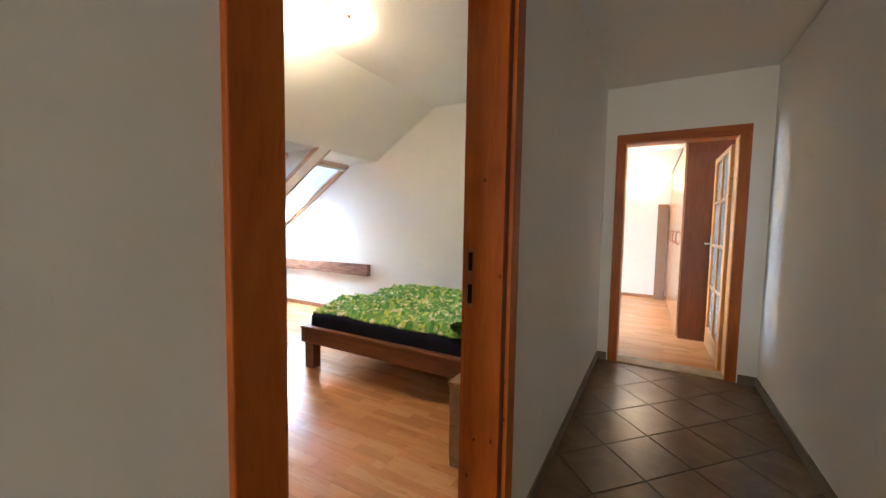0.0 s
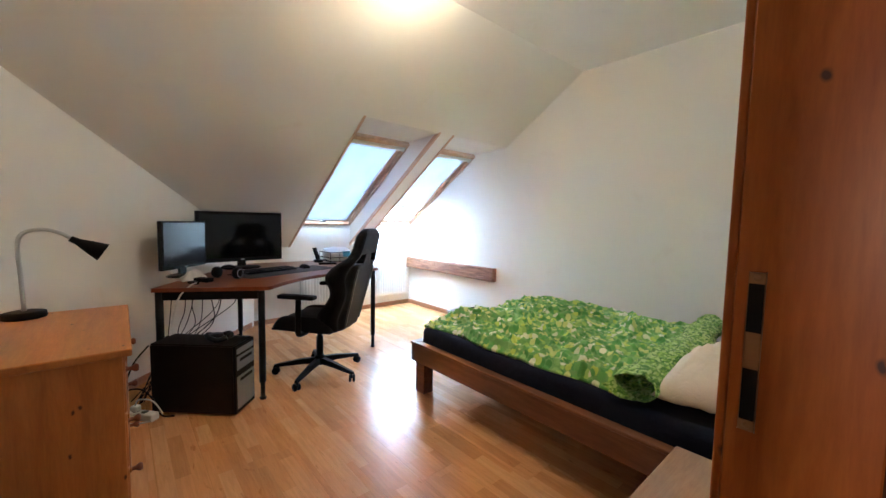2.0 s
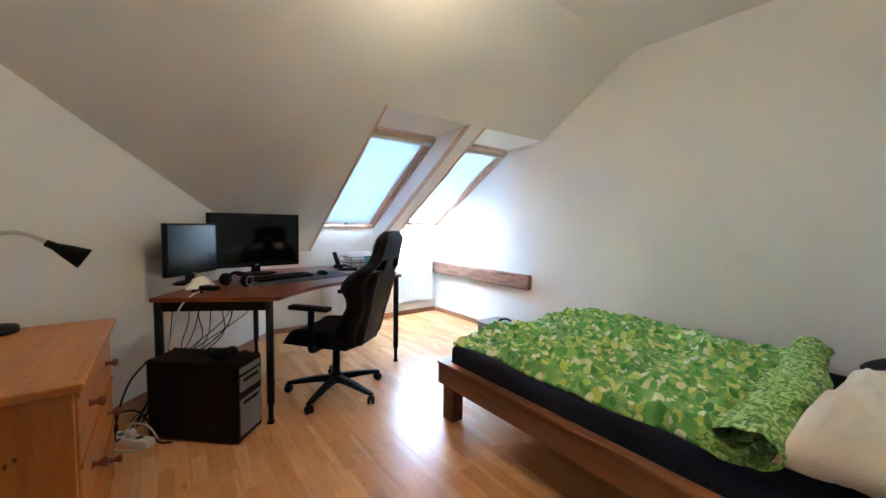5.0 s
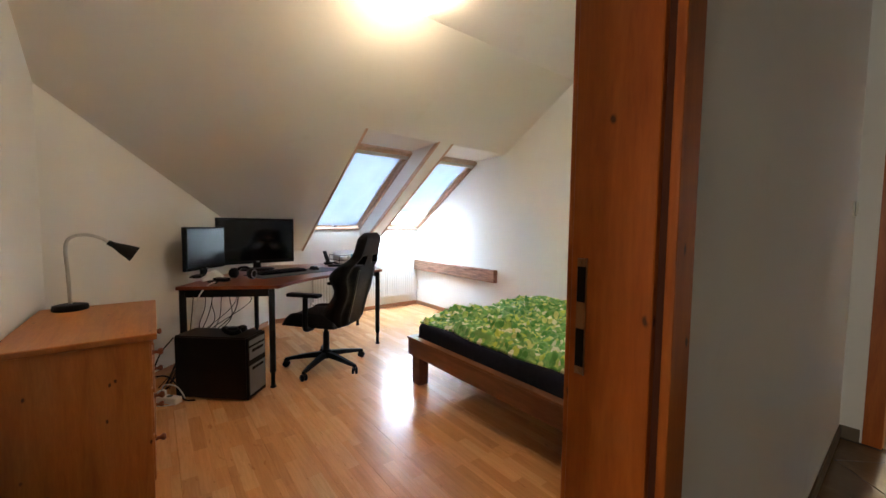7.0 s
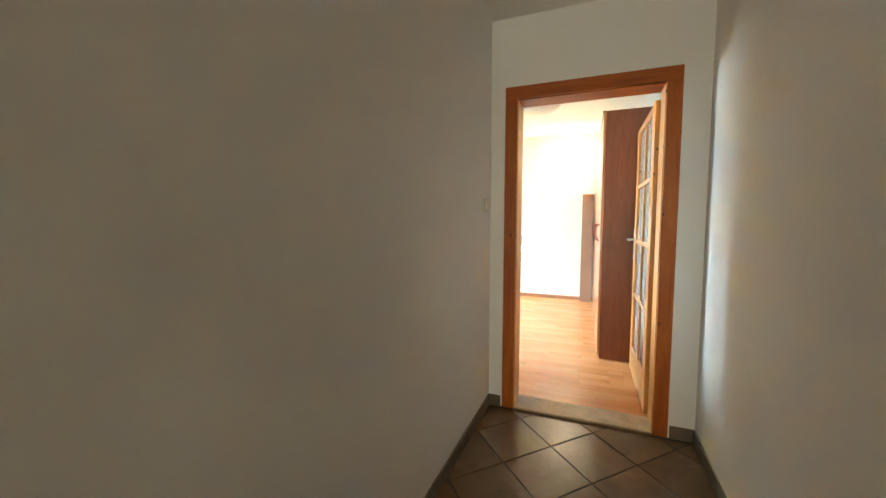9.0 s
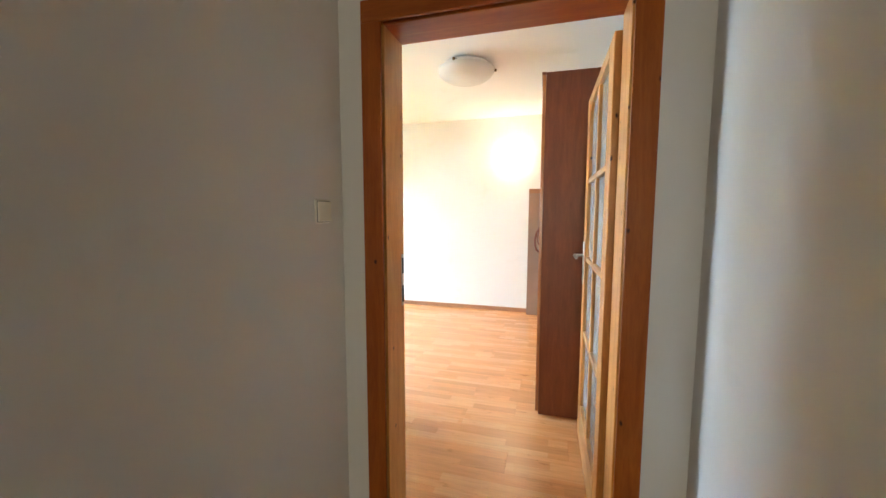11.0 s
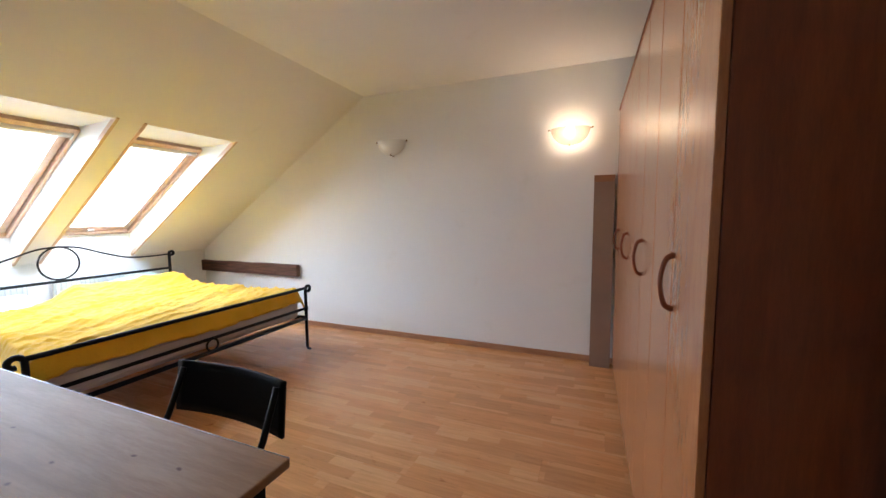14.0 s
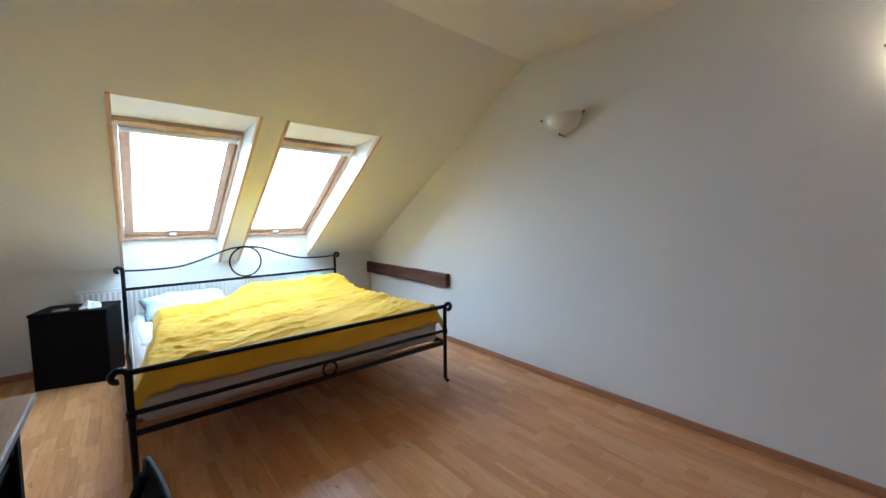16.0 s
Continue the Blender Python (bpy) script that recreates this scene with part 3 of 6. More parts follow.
# doorways: lining, stops and architraves, built along x and turned into place
def doorway(name, label, width, depth, m, lining_mat, tall=DOOR_H, proud=0.0):
    d = thing(name, label, "door frame", kind="structure")
    w, t, c, g = width / 2, 0.03, 0.08, 0.02 - proud / 2
    for s in (-1, 1):
        x0, x1 = sorted((s * w, s * (w + t)))
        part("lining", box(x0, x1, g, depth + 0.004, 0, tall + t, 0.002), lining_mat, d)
        x0, x1 = sorted((s * (w + 0.014), s * (w + t)))
        part("groove", box(x0, x1, 0.0085 - proud, g - 0.0005, 0, tall + 0.014), GROOVE, d, "dark reddish groove beside the lining")
        x0, x1 = sorted((s * (w + 0.004), s * (w + c)))
        for y0, y1 in ((-0.007 - proud, 0.008 - proud), (depth + 0.0045, depth + 0.016)):
            part("architrave", box(x0, x1, y0, y1, 0, tall + 0.004, 0.003, 2), PINE_FRAME, d)
    part("head_lining", box(-w - t, w + t, g, depth + 0.004, tall, tall + t, 0.002), PINE_TOP, d)
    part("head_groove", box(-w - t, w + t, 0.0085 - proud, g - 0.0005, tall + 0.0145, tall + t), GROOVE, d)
    for y0, y1 in ((-0.007 - proud, 0.008 - proud), (depth + 0.0045, depth + 0.016)):
        part("head_architrave", box(-w - c, w + c, y0, y1, tall + 0.0045, tall + c, 0.003, 2), PINE_TOP, d)
    d.matrix_world = m
    return d


door_1 = doorway("door_1", "varnished pine door frame of the first bedroom", D1B - D1A, 0.16, pose(0, (D1A + D1B) / 2, 0, 0, 0, 90), PINE_FRAME, 2.04, 0.004)
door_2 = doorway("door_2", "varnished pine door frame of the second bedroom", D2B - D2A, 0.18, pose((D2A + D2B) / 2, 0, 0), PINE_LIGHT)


def strike(parent, x, y, face, metal, label):
    """A strike plate let into the lining; black slabs give the shade inside its two mortises."""
    p = part("strike_plate", box(x, x + face * 0.003, y - 0.009, y + 0.009, 0.95, 1.165, 0.001), metal, parent, label)
    for z0, z1 in ((1.085, 1.15), (0.965, 1.035)):
        part("mortise_shade", box(x + face * 0.0032, x + face * 0.0045, y - 0.008, y + 0.008, z0, z1), BLACK_PLASTIC, p)
    for z in (1.158, 0.957):
        part("screw", lathe([(0.0, 0.0015), (0.004, 0.001), (0.0045, 0)], 8, m=Matrix.Translation((x + face * 0.003, y, z)) @ Matrix.Rotation(face * math.pi / 2, 4, 'Y')), metal, p)


strike(door_1, (D1B - D1A) / 2 - 0.0, 0.14, -1, TAPE, "dull brown strike plate")
strike(door_2, -(D2B - D2A) / 2 + 0.0, 0.165, 1, CHROME, "brushed steel strike plate")

setting("threshold_2", box(D2A, D2B, -0.005, PART_Y1 + 0.01, -0.01, 0.014, 0.004), STONE_SILL, "worn beige threshold strip", "threshold")
setting("threshold_edge", box(D2A, D2B, -0.022, -0.006, -0.01, 0.012, 0.004), BRASS, "dull metal edge strip at the threshold", "threshold")
setting("threshold_1", box(-0.17, 0.0, D1A, D1B, -0.01, 0.014, 0.004), BASEBOARD_Y, "worn wooden threshold strip", "threshold")


# glazed door leaf, open into the second bedroom; built along x from its hinge
def glazed_leaf(label):
    d = thing("door_leaf", label, "door")
    W, H, T, S = 0.84, 1.97, 0.04, 0.105
    for x0, x1 in ((0, S), (W - S, W)):
        part("stile", box(x0, x1, 0, T, 0.012, H, 0.004, 2), PINE_LIGHT, d)
    part("top_rail", box(S, W - S, 0, T, H - 0.052, H, 0.004), PINE_TOP_LIGHT, d)
    part("bottom_rail", box(S, W - S, 0, T, 0.012, 0.222, 0.004), PINE_TOP_LIGHT, d)
    z0, z1 = 0.222, H - 0.052
    mid = W / 2 - 0.008
    part("mullion", box(mid - 0.014, mid + 0.014, 0.003, T - 0.003, z0, z1, 0.003), PINE_LIGHT, d)
    step = 0.43
    for k in (1, 2, 3):
        z = z0 + k * step
        for x0, x1 in ((S, mid - 0.014), (mid + 0.014, W - S)):
            part("glazing_bar", box(x0, x1, 0.003, T - 0.003, z - 0.014, z + 0.014, 0.003), PINE_TOP_LIGHT, d)
    for k in range(4):
        for x0, x1 in ((S, mid - 0.014), (mid + 0.014, W - S)):
            part("pane", box(x0 - 0.004, x1 + 0.004, T / 2 - 0.002, T / 2 + 0.002, z0 + k * step + (0.0141 if k else -0.004), z0 + (k + 1) * step - 0.0141 if k < 3 else z1 + 0.004), ORNAMENT_GLASS, d)
    # a small curved fillet in the upper corners of the glazing
    for x, s in ((S, 1), (W - S, -1)):
        part("corner_fillet", prism([(x, z1), (x + s * 0.05, z1), (x + s * 0.022, z1 - 0.016), (x + s * 0.008, z1 - 0.038), (x, z1 - 0.07)], 0.004, T - 0.004), PINE_LIGHT, d)
    for side, y in ((-1, 0.0), (1, T)):
        pl = part("handle_plate", box(W - 0.062, W - 0.030, min(y, y + side * 0.006), max(y, y + side * 0.006), 0.93, 1.175, 0.003), CHROME, d, "brushed steel door handle")
        part("lever", tube(curve([(W - 0.046, y, 1.095), (W - 0.046, y + side * 0.045, 1.095), (W - 0.075, y + side * 0.052, 1.097), (W - 0.155, y + side * 0.05, 1.092)], 5), 0.0085, 8), CHROME, pl)
        # black slab gives the shade inside the key opening
        part("keyhole_shade", box(W - 0.050, W - 0.042, min(y + side * 0.006, y + side * 0.0075), max(y + side * 0.006, y + side * 0.0075), 0.985, 1.012), BLACK_PLASTIC, pl)
    for z in (0.3, 1.65):
        part("hinge", tube([(-0.006, -0.004, z - 0.05), (-0.006, -0.004, z + 0.05)], 0.007, 8), BRASS, d)
    return d


PINE_TOP_LIGHT = wood("light_pine_cross", (0.42, 0.20, 0.07), (0.54, 0.285, 0.11), (0.62, 0.36, 0.16), 'x', 0.38, coat=0.2)
leaf = glazed_leaf("light pine glazed door with ornamental glass, standing open")
leaf.matrix_world = pose(0.998, 0.225, 0, 0, 0, 91.0)
leaf = glazed_leaf("light pine glazed door standing open beside the dresser")
leaf.matrix_world = pose(-0.195, D1A - 0.026, 0, 0, 0, 183.0)


# skylight windows: u along the wall, v up the slope, n outwards
def skylight(name, y0, y1, blind, label, power=SKY_POWER):
    w = thing(name, label, "skylight", kind="structure")
    W, L = y1 - y0, (TOP_X - KNEE_X) / math.cos(SLOPE) + 0.0
    c, s = math.cos(SLOPE), math.sin(SLOPE)
    m = Matrix(((0, c, -s, KNEE_X), (1, 0, 0, y0), (0, s, c, SILL_Z), (0, 0, 0, 1)))

    def p(nm, bm, mat, parent=None, label=""):
        bm.transform(m)
        bmesh.ops.recalc_face_normals(bm, faces=bm.faces)
        return part(nm, bm, mat, parent or w, label)
    g = 0.0015
    fr = 0.03
    for a, b in ((g, fr), (W - fr, W - g)):
        p("frame_side", box(a, b, 0, L, -0.02, 0.12, 0.003), PINE_WINDOW)
    p("frame_bottom", box(fr, W - fr, 0.0, 0.04, -0.02, 0.12, 0.003), PINE_WINDOW)
    p("frame_top", box(fr, W - fr, L - 0.05, L, -0.02, 0.12, 0.003), PINE_WINDOW)
    sa = p("sash", box(fr + 0.004, fr + 0.064, 0.046, L - 0.056, 0.01, 0.075, 0.004), PINE_WINDOW)
    p("sash_side", box(W - fr - 0.064, W - fr - 0.004, 0.046, L - 0.056, 0.01, 0.075, 0.004), PINE_WINDOW, sa)
    p("sash_bottom", box(fr + 0.065, W - fr - 0.065, 0.046, 0.112, 0.01, 0.075, 0.004), PINE_WINDOW, sa)
    p("sash_top", box(fr + 0.065, W - fr - 0.065, L - 0.105, L - 0.056, 0.01, 0.075, 0.004), PINE_WINDOW, sa)
    pane = p("pane", box(fr + 0.062, W - fr - 0.062, 0.11, L - 0.103, 0.04, 0.056), PANE)
    pane.visible_shadow = False
    p("latch", box(W / 2 - 0.03, W / 2 + 0.03, 0.055, 0.085, -0.012, 0.009, 0.004), CHROME)
    roll = p("blind_roll", tube([(fr + 0.01, L - 0.075, -0.014), (W - fr - 0.01, L - 0.075, -0.014)], 0.024, 10), WHITE_PLASTIC, None, "white roller blind tube")
    for a in (fr + 0.002, W - fr - 0.012):
        p("blind_bracket", box(a, a + 0.01, L - 0.105, L - 0.045, -0.035, 0.008, 0.002), CHROME, roll)
    if blind > 0:
        v1 = L - 0.08
        v0 = v1 - blind * (v1 - 0.07)

        def f(a, b):
            sag = 0.03 * math.sin(a * 6.2 + b * 3.0) * math.sin(b * math.pi) + 0.010 * math.sin(a * 13 - b * 6) * math.sin(b * math.pi)
            return (fr + 0.03 + a * (W - 2 * fr - 0.10), v0 + b * (v1 - v0), -0.008 + sag)
        p("blind", sheet(14, 24, f), BLIND, roll, "pale translucent roller blind, drawn down")
        p("blind_bar", box(fr + 0.03, W - fr - 0.07, v0 - 0.012, v0, -0.014, -0.002, 0.003), CHROME, roll)
        p("blind_knob", box(W / 2 - 0.02, W / 2 + 0.02, v0 - 0.02, v0 - 0.01, -0.03, -0.004, 0.003), BLACK_PLASTIC, roll)
    # side channels in aluminium
    for a in (fr + 0.066, W - fr - 0.070):
        p("side_channel", box(a, a + 0.004, 0.11, L - 0.13, -0.002, 0.02), CHROME, sa)
    mid = m @ Vector((W / 2, L / 2, 0.11))
    flat = Matrix(((0, -c, -s, 0), (1, 0, 0, 0), (0, -s, c, 0), (0, 0, 0, 1)))
    area("daylight", Matrix.Translation(mid) @ flat, W - 0.072, L - 0.092, power, DAY)
    return w


skylight("window_1", OPENINGS_A[0][0], OPENINGS_A[0][1], 0.97, "pine skylight with its pale blind drawn down", 1.2 * SKY_POWER)
skylight("window_2", OPENINGS_A[1][0], OPENINGS_A[1][1], 0.72, "pine skylight with its blind drawn three quarters down", 1.2 * SKY_POWER)
skylight("window_3", OPENINGS_B[0][0], OPENINGS_B[0][1], 0.0, "pine skylight with a rolled-up white blind")
skylight("window_4", OPENINGS_B[1][0], OPENINGS_B[1][1], 0.0, "pine skylight with a rolled-up white blind")


def shaft_trim(y0, y1):
    """A pine strip down the edge of a skylight shaft."""
    p = [(LINTEL_X + 0.01, roof_z(LINTEL_X + 0.01) - 0.008), (KNEE_X + 0.002, roof_z(KNEE_X + 0.002) - 0.008), (KNEE_X + 0.002, roof_z(KNEE_X) + 0.035), (LINTEL_X + 0.01, roof_z(LINTEL_X + 0.01) + 0.035)]
    setting("trim", prism(p, y0, y1), PINE_WINDOW, "pine strip along the edge of the skylight shaft", "trim")


for a, b in OPENINGS_A[:1] + OPENINGS_B:
    shaft_trim(a - 0.016, a + 0.006)
    shaft_trim(b - 0.006, b + 0.016)
shaft_trim(OPENINGS_A[1][0] - 0.016, OPENINGS_A[1][0] + 0.006)

# unseen window added behind the start, only to let fill light into the corridor
cw = thing("added_window", "unseen white window, added to let fill light into the corridor", "window", kind="structure")
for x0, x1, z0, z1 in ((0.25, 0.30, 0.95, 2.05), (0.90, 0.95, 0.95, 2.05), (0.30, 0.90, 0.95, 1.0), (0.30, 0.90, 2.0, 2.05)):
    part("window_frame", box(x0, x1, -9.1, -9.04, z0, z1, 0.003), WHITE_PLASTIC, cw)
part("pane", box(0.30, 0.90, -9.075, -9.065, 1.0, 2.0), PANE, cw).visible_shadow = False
area("corridor_fill", look((0.6, -9.25, 1.5), (0.6, 0, 1.2)), 0.6, 1.0, CORRIDOR_FILL_POWER, HALL_FILL)

# bright overcast sky seen through the skylights
m_sky, nt_sky, b_sky = nodes_of("overcast_sky")
nt_sky.nodes.remove(b_sky)
em = nt_sky.nodes.new("ShaderNodeEmission")
em.inputs["Color"].default_value = (0.86, 0.93, 1.0, 1)
em.inputs["Strength"].default_value = 5.0
nt_sky.links.new(em.outputs[0], nt_sky.nodes["Material Output"].inputs["Surface"])
setting("backdrop", box(-14.0, -13.9, -16, 16, -3, 16), m_sky, "pale overcast sky beyond the skylights", "sky")


# ---- soft things ----
def smooth(t):
    t = max(0.0, min(1.0, t))
    return t * t * (3 - 2 * t)


def crumple(x, y, seed, long_x=1.0, long_y=1.0):
    """Creases of a thrown-down cover: thin folds at four sizes that wander and die out."""
    wx = x + 0.15 * n3(x * 2.0 + seed, y * 2.0, 11.0)
    wy = y + 0.15 * n3(x * 2.0, y * 2.0 + seed, 17.0)
    h = -0.7
    for k, (s, a) in enumerate(((2.4, 0.9), (4.6, 0.9), (8.5, 0.65), (15.0, 0.32))):
        turn = 0.35 * k - 0.3
        p, q = wx * math.cos(turn) - wy * math.sin(turn), wx * math.sin(turn) + wy * math.cos(turn)
        near = abs(n3(p * s * long_x + seed, q * s * long_y - seed, k * 3.1))
        h += a * max(0.0, 1 - near * 3.0) ** 1.2 * (0.7 + 0.8 * n3(x * 3 + k, y * 3, seed))
    return h


def cover(x0, x1, y0, y1, z, drop, amp, seed, nx, ny, long_x=1.0, long_y=1.0, wave=0.03, edge=0.05):
    def f(u, v):
        wx = wave * n3(v * 4 + seed, 0.3, 1.0)
        wy = wave * n3(u * 4 + seed, 0.7, 5.0)
        x = x0 + (x1 - x0) * u + wx * (1 - abs(2 * u - 1) * 0.0)
        y = y0 + (y1 - y0) * v + wy
        e = min(u * (x1 - x0), (1 - u) * (x1 - x0), v * (y1 - y0), (1 - v) * (y1 - y0)) / edge
        s = smooth(e)
        puff = 0.02 * n3(x * 1.3 + seed, y * 1.3, 2.0)
        return (x, y, z - drop * (1 - s) + puff * s + amp * crumple(x, y, seed, long_x, long_y) * (0.35 + 0.65 * s))
    return sheet(nx, ny, f, 0.018)


def pillow(w, d, h, seed, n=28):
    """A stuffed pillow, w along x, d along y, with pinched corners and seams."""
    bm = bmesh.new()
    grids = []
    for s in (1, -0.45):
        g = []
        for i in range(n + 1):
            row = []
            for j in range(n + 1):
                a, b = 2 * i / n - 1, 2 * j / n - 1
                bulge = max(0.0, (1 - a ** 4) * (1 - b ** 4)) ** 0.55
                pin = 1 - 0.07 * (1 - abs(a)) * abs(b) ** 3 - 0.07 * (1 - abs(b)) * abs(a) ** 3
                cr = 0.026 * crumple(a * 0.5 * w + seed, b * 0.5 * d, seed, 1.4, 1.4) * bulge
                row.append(bm.verts.new((a * w / 2 * pin, b * d / 2 * pin, s * h * bulge + cr)))
            g.append(row)
        grids.append(g)
    for k, g in enumerate(grids):
        for i in range(n):
            for j in range(n):
                q = (g[i][j], g[i + 1][j], g[i + 1][j + 1], g[i][j + 1])
                bm.faces.new(q if k == 0 else q[::-1]).smooth = True
    bmesh.ops.remove_doubles(bm, verts=bm.verts, dist=0.006)
    bmesh.ops.recalc_face_normals(bm, faces=bm.faces)
    return bm


def disc(x, y, z, r, h, n=20, bev=0.0):
    b = bev or min(r, h) * 0.2
    return lathe([(0, 0), (r - b, 0), (r, b), (r, h - b), (r - b, h), (0, h)], n, m=Matrix.Translation((x, y, z)))


# ---- lamps ----
def ceiling_lamp(x, y, ceiling, lit, label):
    t = thing("ceiling_lamp", label, "ceiling lamp", x, y, ceiling)
    R, depth = 0.245, 0.115
    prof = [(R * math.sin(a), -0.045 - depth * math.cos(a)) for a in [k * math.pi / 2 / 12 for k in range(13)]]
    glass_part = part("shade", lathe(prof, 40), OPAL if lit else OPAL_OFF, t, "shallow opal glass bowl")
    # unseen ceiling plate, widened to keep the bulbs' light off the ceiling
    part("ceiling_shield_plate", disc(0, 0, -0.03, 0.2, 0.03, 32, 0.008), WHITE_PLASTIC, t)
    for k in range(3):
        a = 0.35 + k * 2.094
        c, s = math.cos(a), math.sin(a)
        part("clip", tube([(c * 0.12, s * 0.12, -0.012), (c * (R - 0.01), s * (R - 0.01), -0.028), (c * (R + 0.012), s * (R + 0.012), -0.04), (c * (R + 0.004), s * (R + 0.004), -0.048)], 0.006, 6), CHROME, t)
        part("clip_knob", disc(c * (R + 0.012), s * (R + 0.012), -0.05, 0.011, 0.02, 10), BRASS, t)
    if lit:
        for dx, dy in ((0.07, -0.07), (-0.07, 0.07)):
            gl = part("bulb_glass", lathe([(0, -0.026), (0.018, -0.019), (0.026, 0), (0.018, 0.019), (0, 0.026)], 14, m=Matrix.Translation((dx, dy, -0.118))), GLOW, t, "glowing bulb")
            gl.visible_shadow = False
            bulb("bulb", (x + dx, y + dy, ceiling - 0.118), LAMP_POWER / 2)
    return t


def sconce(x, z, lit, label):
    t = thing("wall_sconce", label, "wall lamp", x, FAR_Y, z, group="sconces on the gable wall")
    R, D = 0.165, 0.105
    bm = bmesh.new()
    rows = []
    for i in range(11):
        a = i / 10 * math.pi / 2
        r = math.sin(a)
        rows.append([bm.verts.new((-R * r * math.cos(b), -0.036 - D * r * math.sin(b), 0.02 - 0.15 * math.cos(a))) for b in [k * math.pi / 20 for k in range(21)]])
    for p, q in zip(rows, rows[1:]):
        for k in range(20):
            bm.faces.new((p[k], p[k + 1], q[k + 1], q[k])).smooth = True
    bmesh.ops.remove_doubles(bm, verts=bm.verts, dist=1e-4)
    bmesh.ops.recalc_face_normals(bm, faces=bm.faces)
    part("shade", bm, OPAL_SCONCE if lit else OPAL_OFF, t, "quarter-round opal glass bowl")
    part("wall_plate", box(-0.05, 0.05, -0.014, -0.001, -0.08, -0.01, 0.004), WHITE_PLASTIC, t)
    for px, py, pz in ((-R, -0.036, 0.012), (R, -0.036, 0.012), (0.0, -0.04 - D * 0.2, -0.128)):
        part("clip", tube([(px * 0.9, -0.001, pz - 0.004), (px, py, pz), (px * 1.09, py - 0.008, pz + 0.002)], 0.005, 6), BRASS, t)
        part("clip_knob", lathe([(0, -0.009), (0.007, -0.006), (0.009, 0), (0.007, 0.006), (0, 0.009)], 10, m=Matrix.Translation((px * 1.09, py - 0.012, pz + 0.002))), BRASS, t)
    if lit:
        gl = part("bulb_glass", lathe([(0, -0.042), (0.028, -0.03), (0.04, 0), (0.028, 0.03), (0, 0.042)], 18, m=Matrix.Translation((0, -0.098, -0.02))), GLOW, t, "glowing bulb")
        gl.visible_shadow = False
        bulb("bulb_sconce", (x, FAR_Y - 0.098, z - 0.02), SCONCE_POWER, 0.022)
    return t


ceiling_lamp(-1.60, -1.99, CEIL_Z, True, "lit opal glass bowl lamp with metal clips on the ceiling")
ceiling_lamp(0.01, 2.02, CEIL_Z, False, "unlit opal glass bowl lamp with metal clips on the ceiling")
sconce(-1.53, 2.09, False, "unlit quarter-round opal glass sconce on the white wall")
sconce(0.25, 2.06, True, "lit quarter-round opal glass sconce on the white wall")


# ---- radiators, beams, switch, outlet ----
def radiator(y0, y1, label):
    W = y1 - y0
    t = thing("radiator", label, "radiator", KNEE_X, y0, 0)
    bm = box(0.045, 0.058, 0.004, W - 0.004, 0.165, 0.70, 0.003)
    front = part("front_panel", bm, RADIATOR, t)
    n = int(W / 0.038)
    step = (W - 0.024) / n
    rib = None
    for k in range(n):
        if rib is None:
            rib = part("rib", box(0.0585, 0.070, 0.006, step - 0.006, 0.185, 0.68, 0.004), RADIATOR, front)
            rib.location.y = 0.012
        else:
            o = new("rib", rib.data)
            o.parent = front
            o.location.y = 0.012 + k * step
    part("back_panel", box(0.025, 0.038, 0.004, W - 0.004, 0.17, 0.695, 0.003), RADIATOR, t)
    for a in (0, W - 0.012):
        part("side_cover", box(0.022, 0.064, a, a + 0.012, 0.17, 0.705, 0.003), RADIATOR, t)
    grille = box(0.022, 0.064, 0.012, W - 0.012, 0.700, 0.7035)
    for k in range(int(W / 0.03)):
        box(0.026, 0.060, 0.02 + k * 0.03, 0.034 + k * 0.03, 0.7036, 0.708, bm=grille)
    part("top_grille", grille, RADIATOR, t)
    part("valve", tube([(0.045, -0.03, 0.20), (0.045, 0.004, 0.20)], 0.016, 10), WHITE_PLASTIC, t)
    for dy in (-0.025,):
        part("pipe", tube(curve([(0.045, dy, 0.2), (0.045, dy, 0.1), (0.03, dy, 0.07), (0.004, dy, 0.07)], 4), 0.008, 8), RADIATOR, t)
    for a in (0.15, W - 0.15):
        part("bracket", box(0, 0.03, a - 0.012, a + 0.012, 0.25, 0.62), RADIATOR, t)
    return t


radiator(-1.57, -0.03, "white ribbed panel radiator below the skylights")
radiator(0.86, 2.06, "white ribbed panel radiator behind the iron bed")
radiator(2.24, 3.52, "white ribbed panel radiator behind the iron bed")


def old_beam(x0, x1, y0, y1, z0, z1, mat, label, seed):
    bm = bmesh.new()
    n = 26

    def ring(u):
        x = x0 + (x1 - x0) * u
        w = [0.006 * n3(x * 4 + seed, k * 7.7, seed) for k in range(4)]
        e = 0.012 * n3(k0 + seed, 3.3) if (k0 := u) in (0, 1) else 0
        return [bm.verts.new(c) for c in ((x + e, y0 + w[0], z0 + w[1]), (x, y1, z0 + w[1]), (x, y1, z1 + w[2]), (x + e, y0 + w[3], z1 + w[2]))]
    rings = [ring(k / n) for k in range(n + 1)]
    for a, b in zip(rings, rings[1:]):
        for k in range(4):
            bm.faces.new((a[k], a[(k + 1) % 4], b[(k + 1) % 4], b[k]))
    bm.faces.new(rings[0])
    bm.faces.new(rings[-1])
    bmesh.ops.recalc_face_normals(bm, faces=bm.faces)
    bmesh.ops.bevel(bm, geom=[e for e in bm.edges if abs((e.verts[0].co - e.verts[1].co).normalized().x) > 0.8], offset=0.006, segments=1, affect='EDGES')
    return tagged(link("roof_beam", bm, mat), label, "beam")


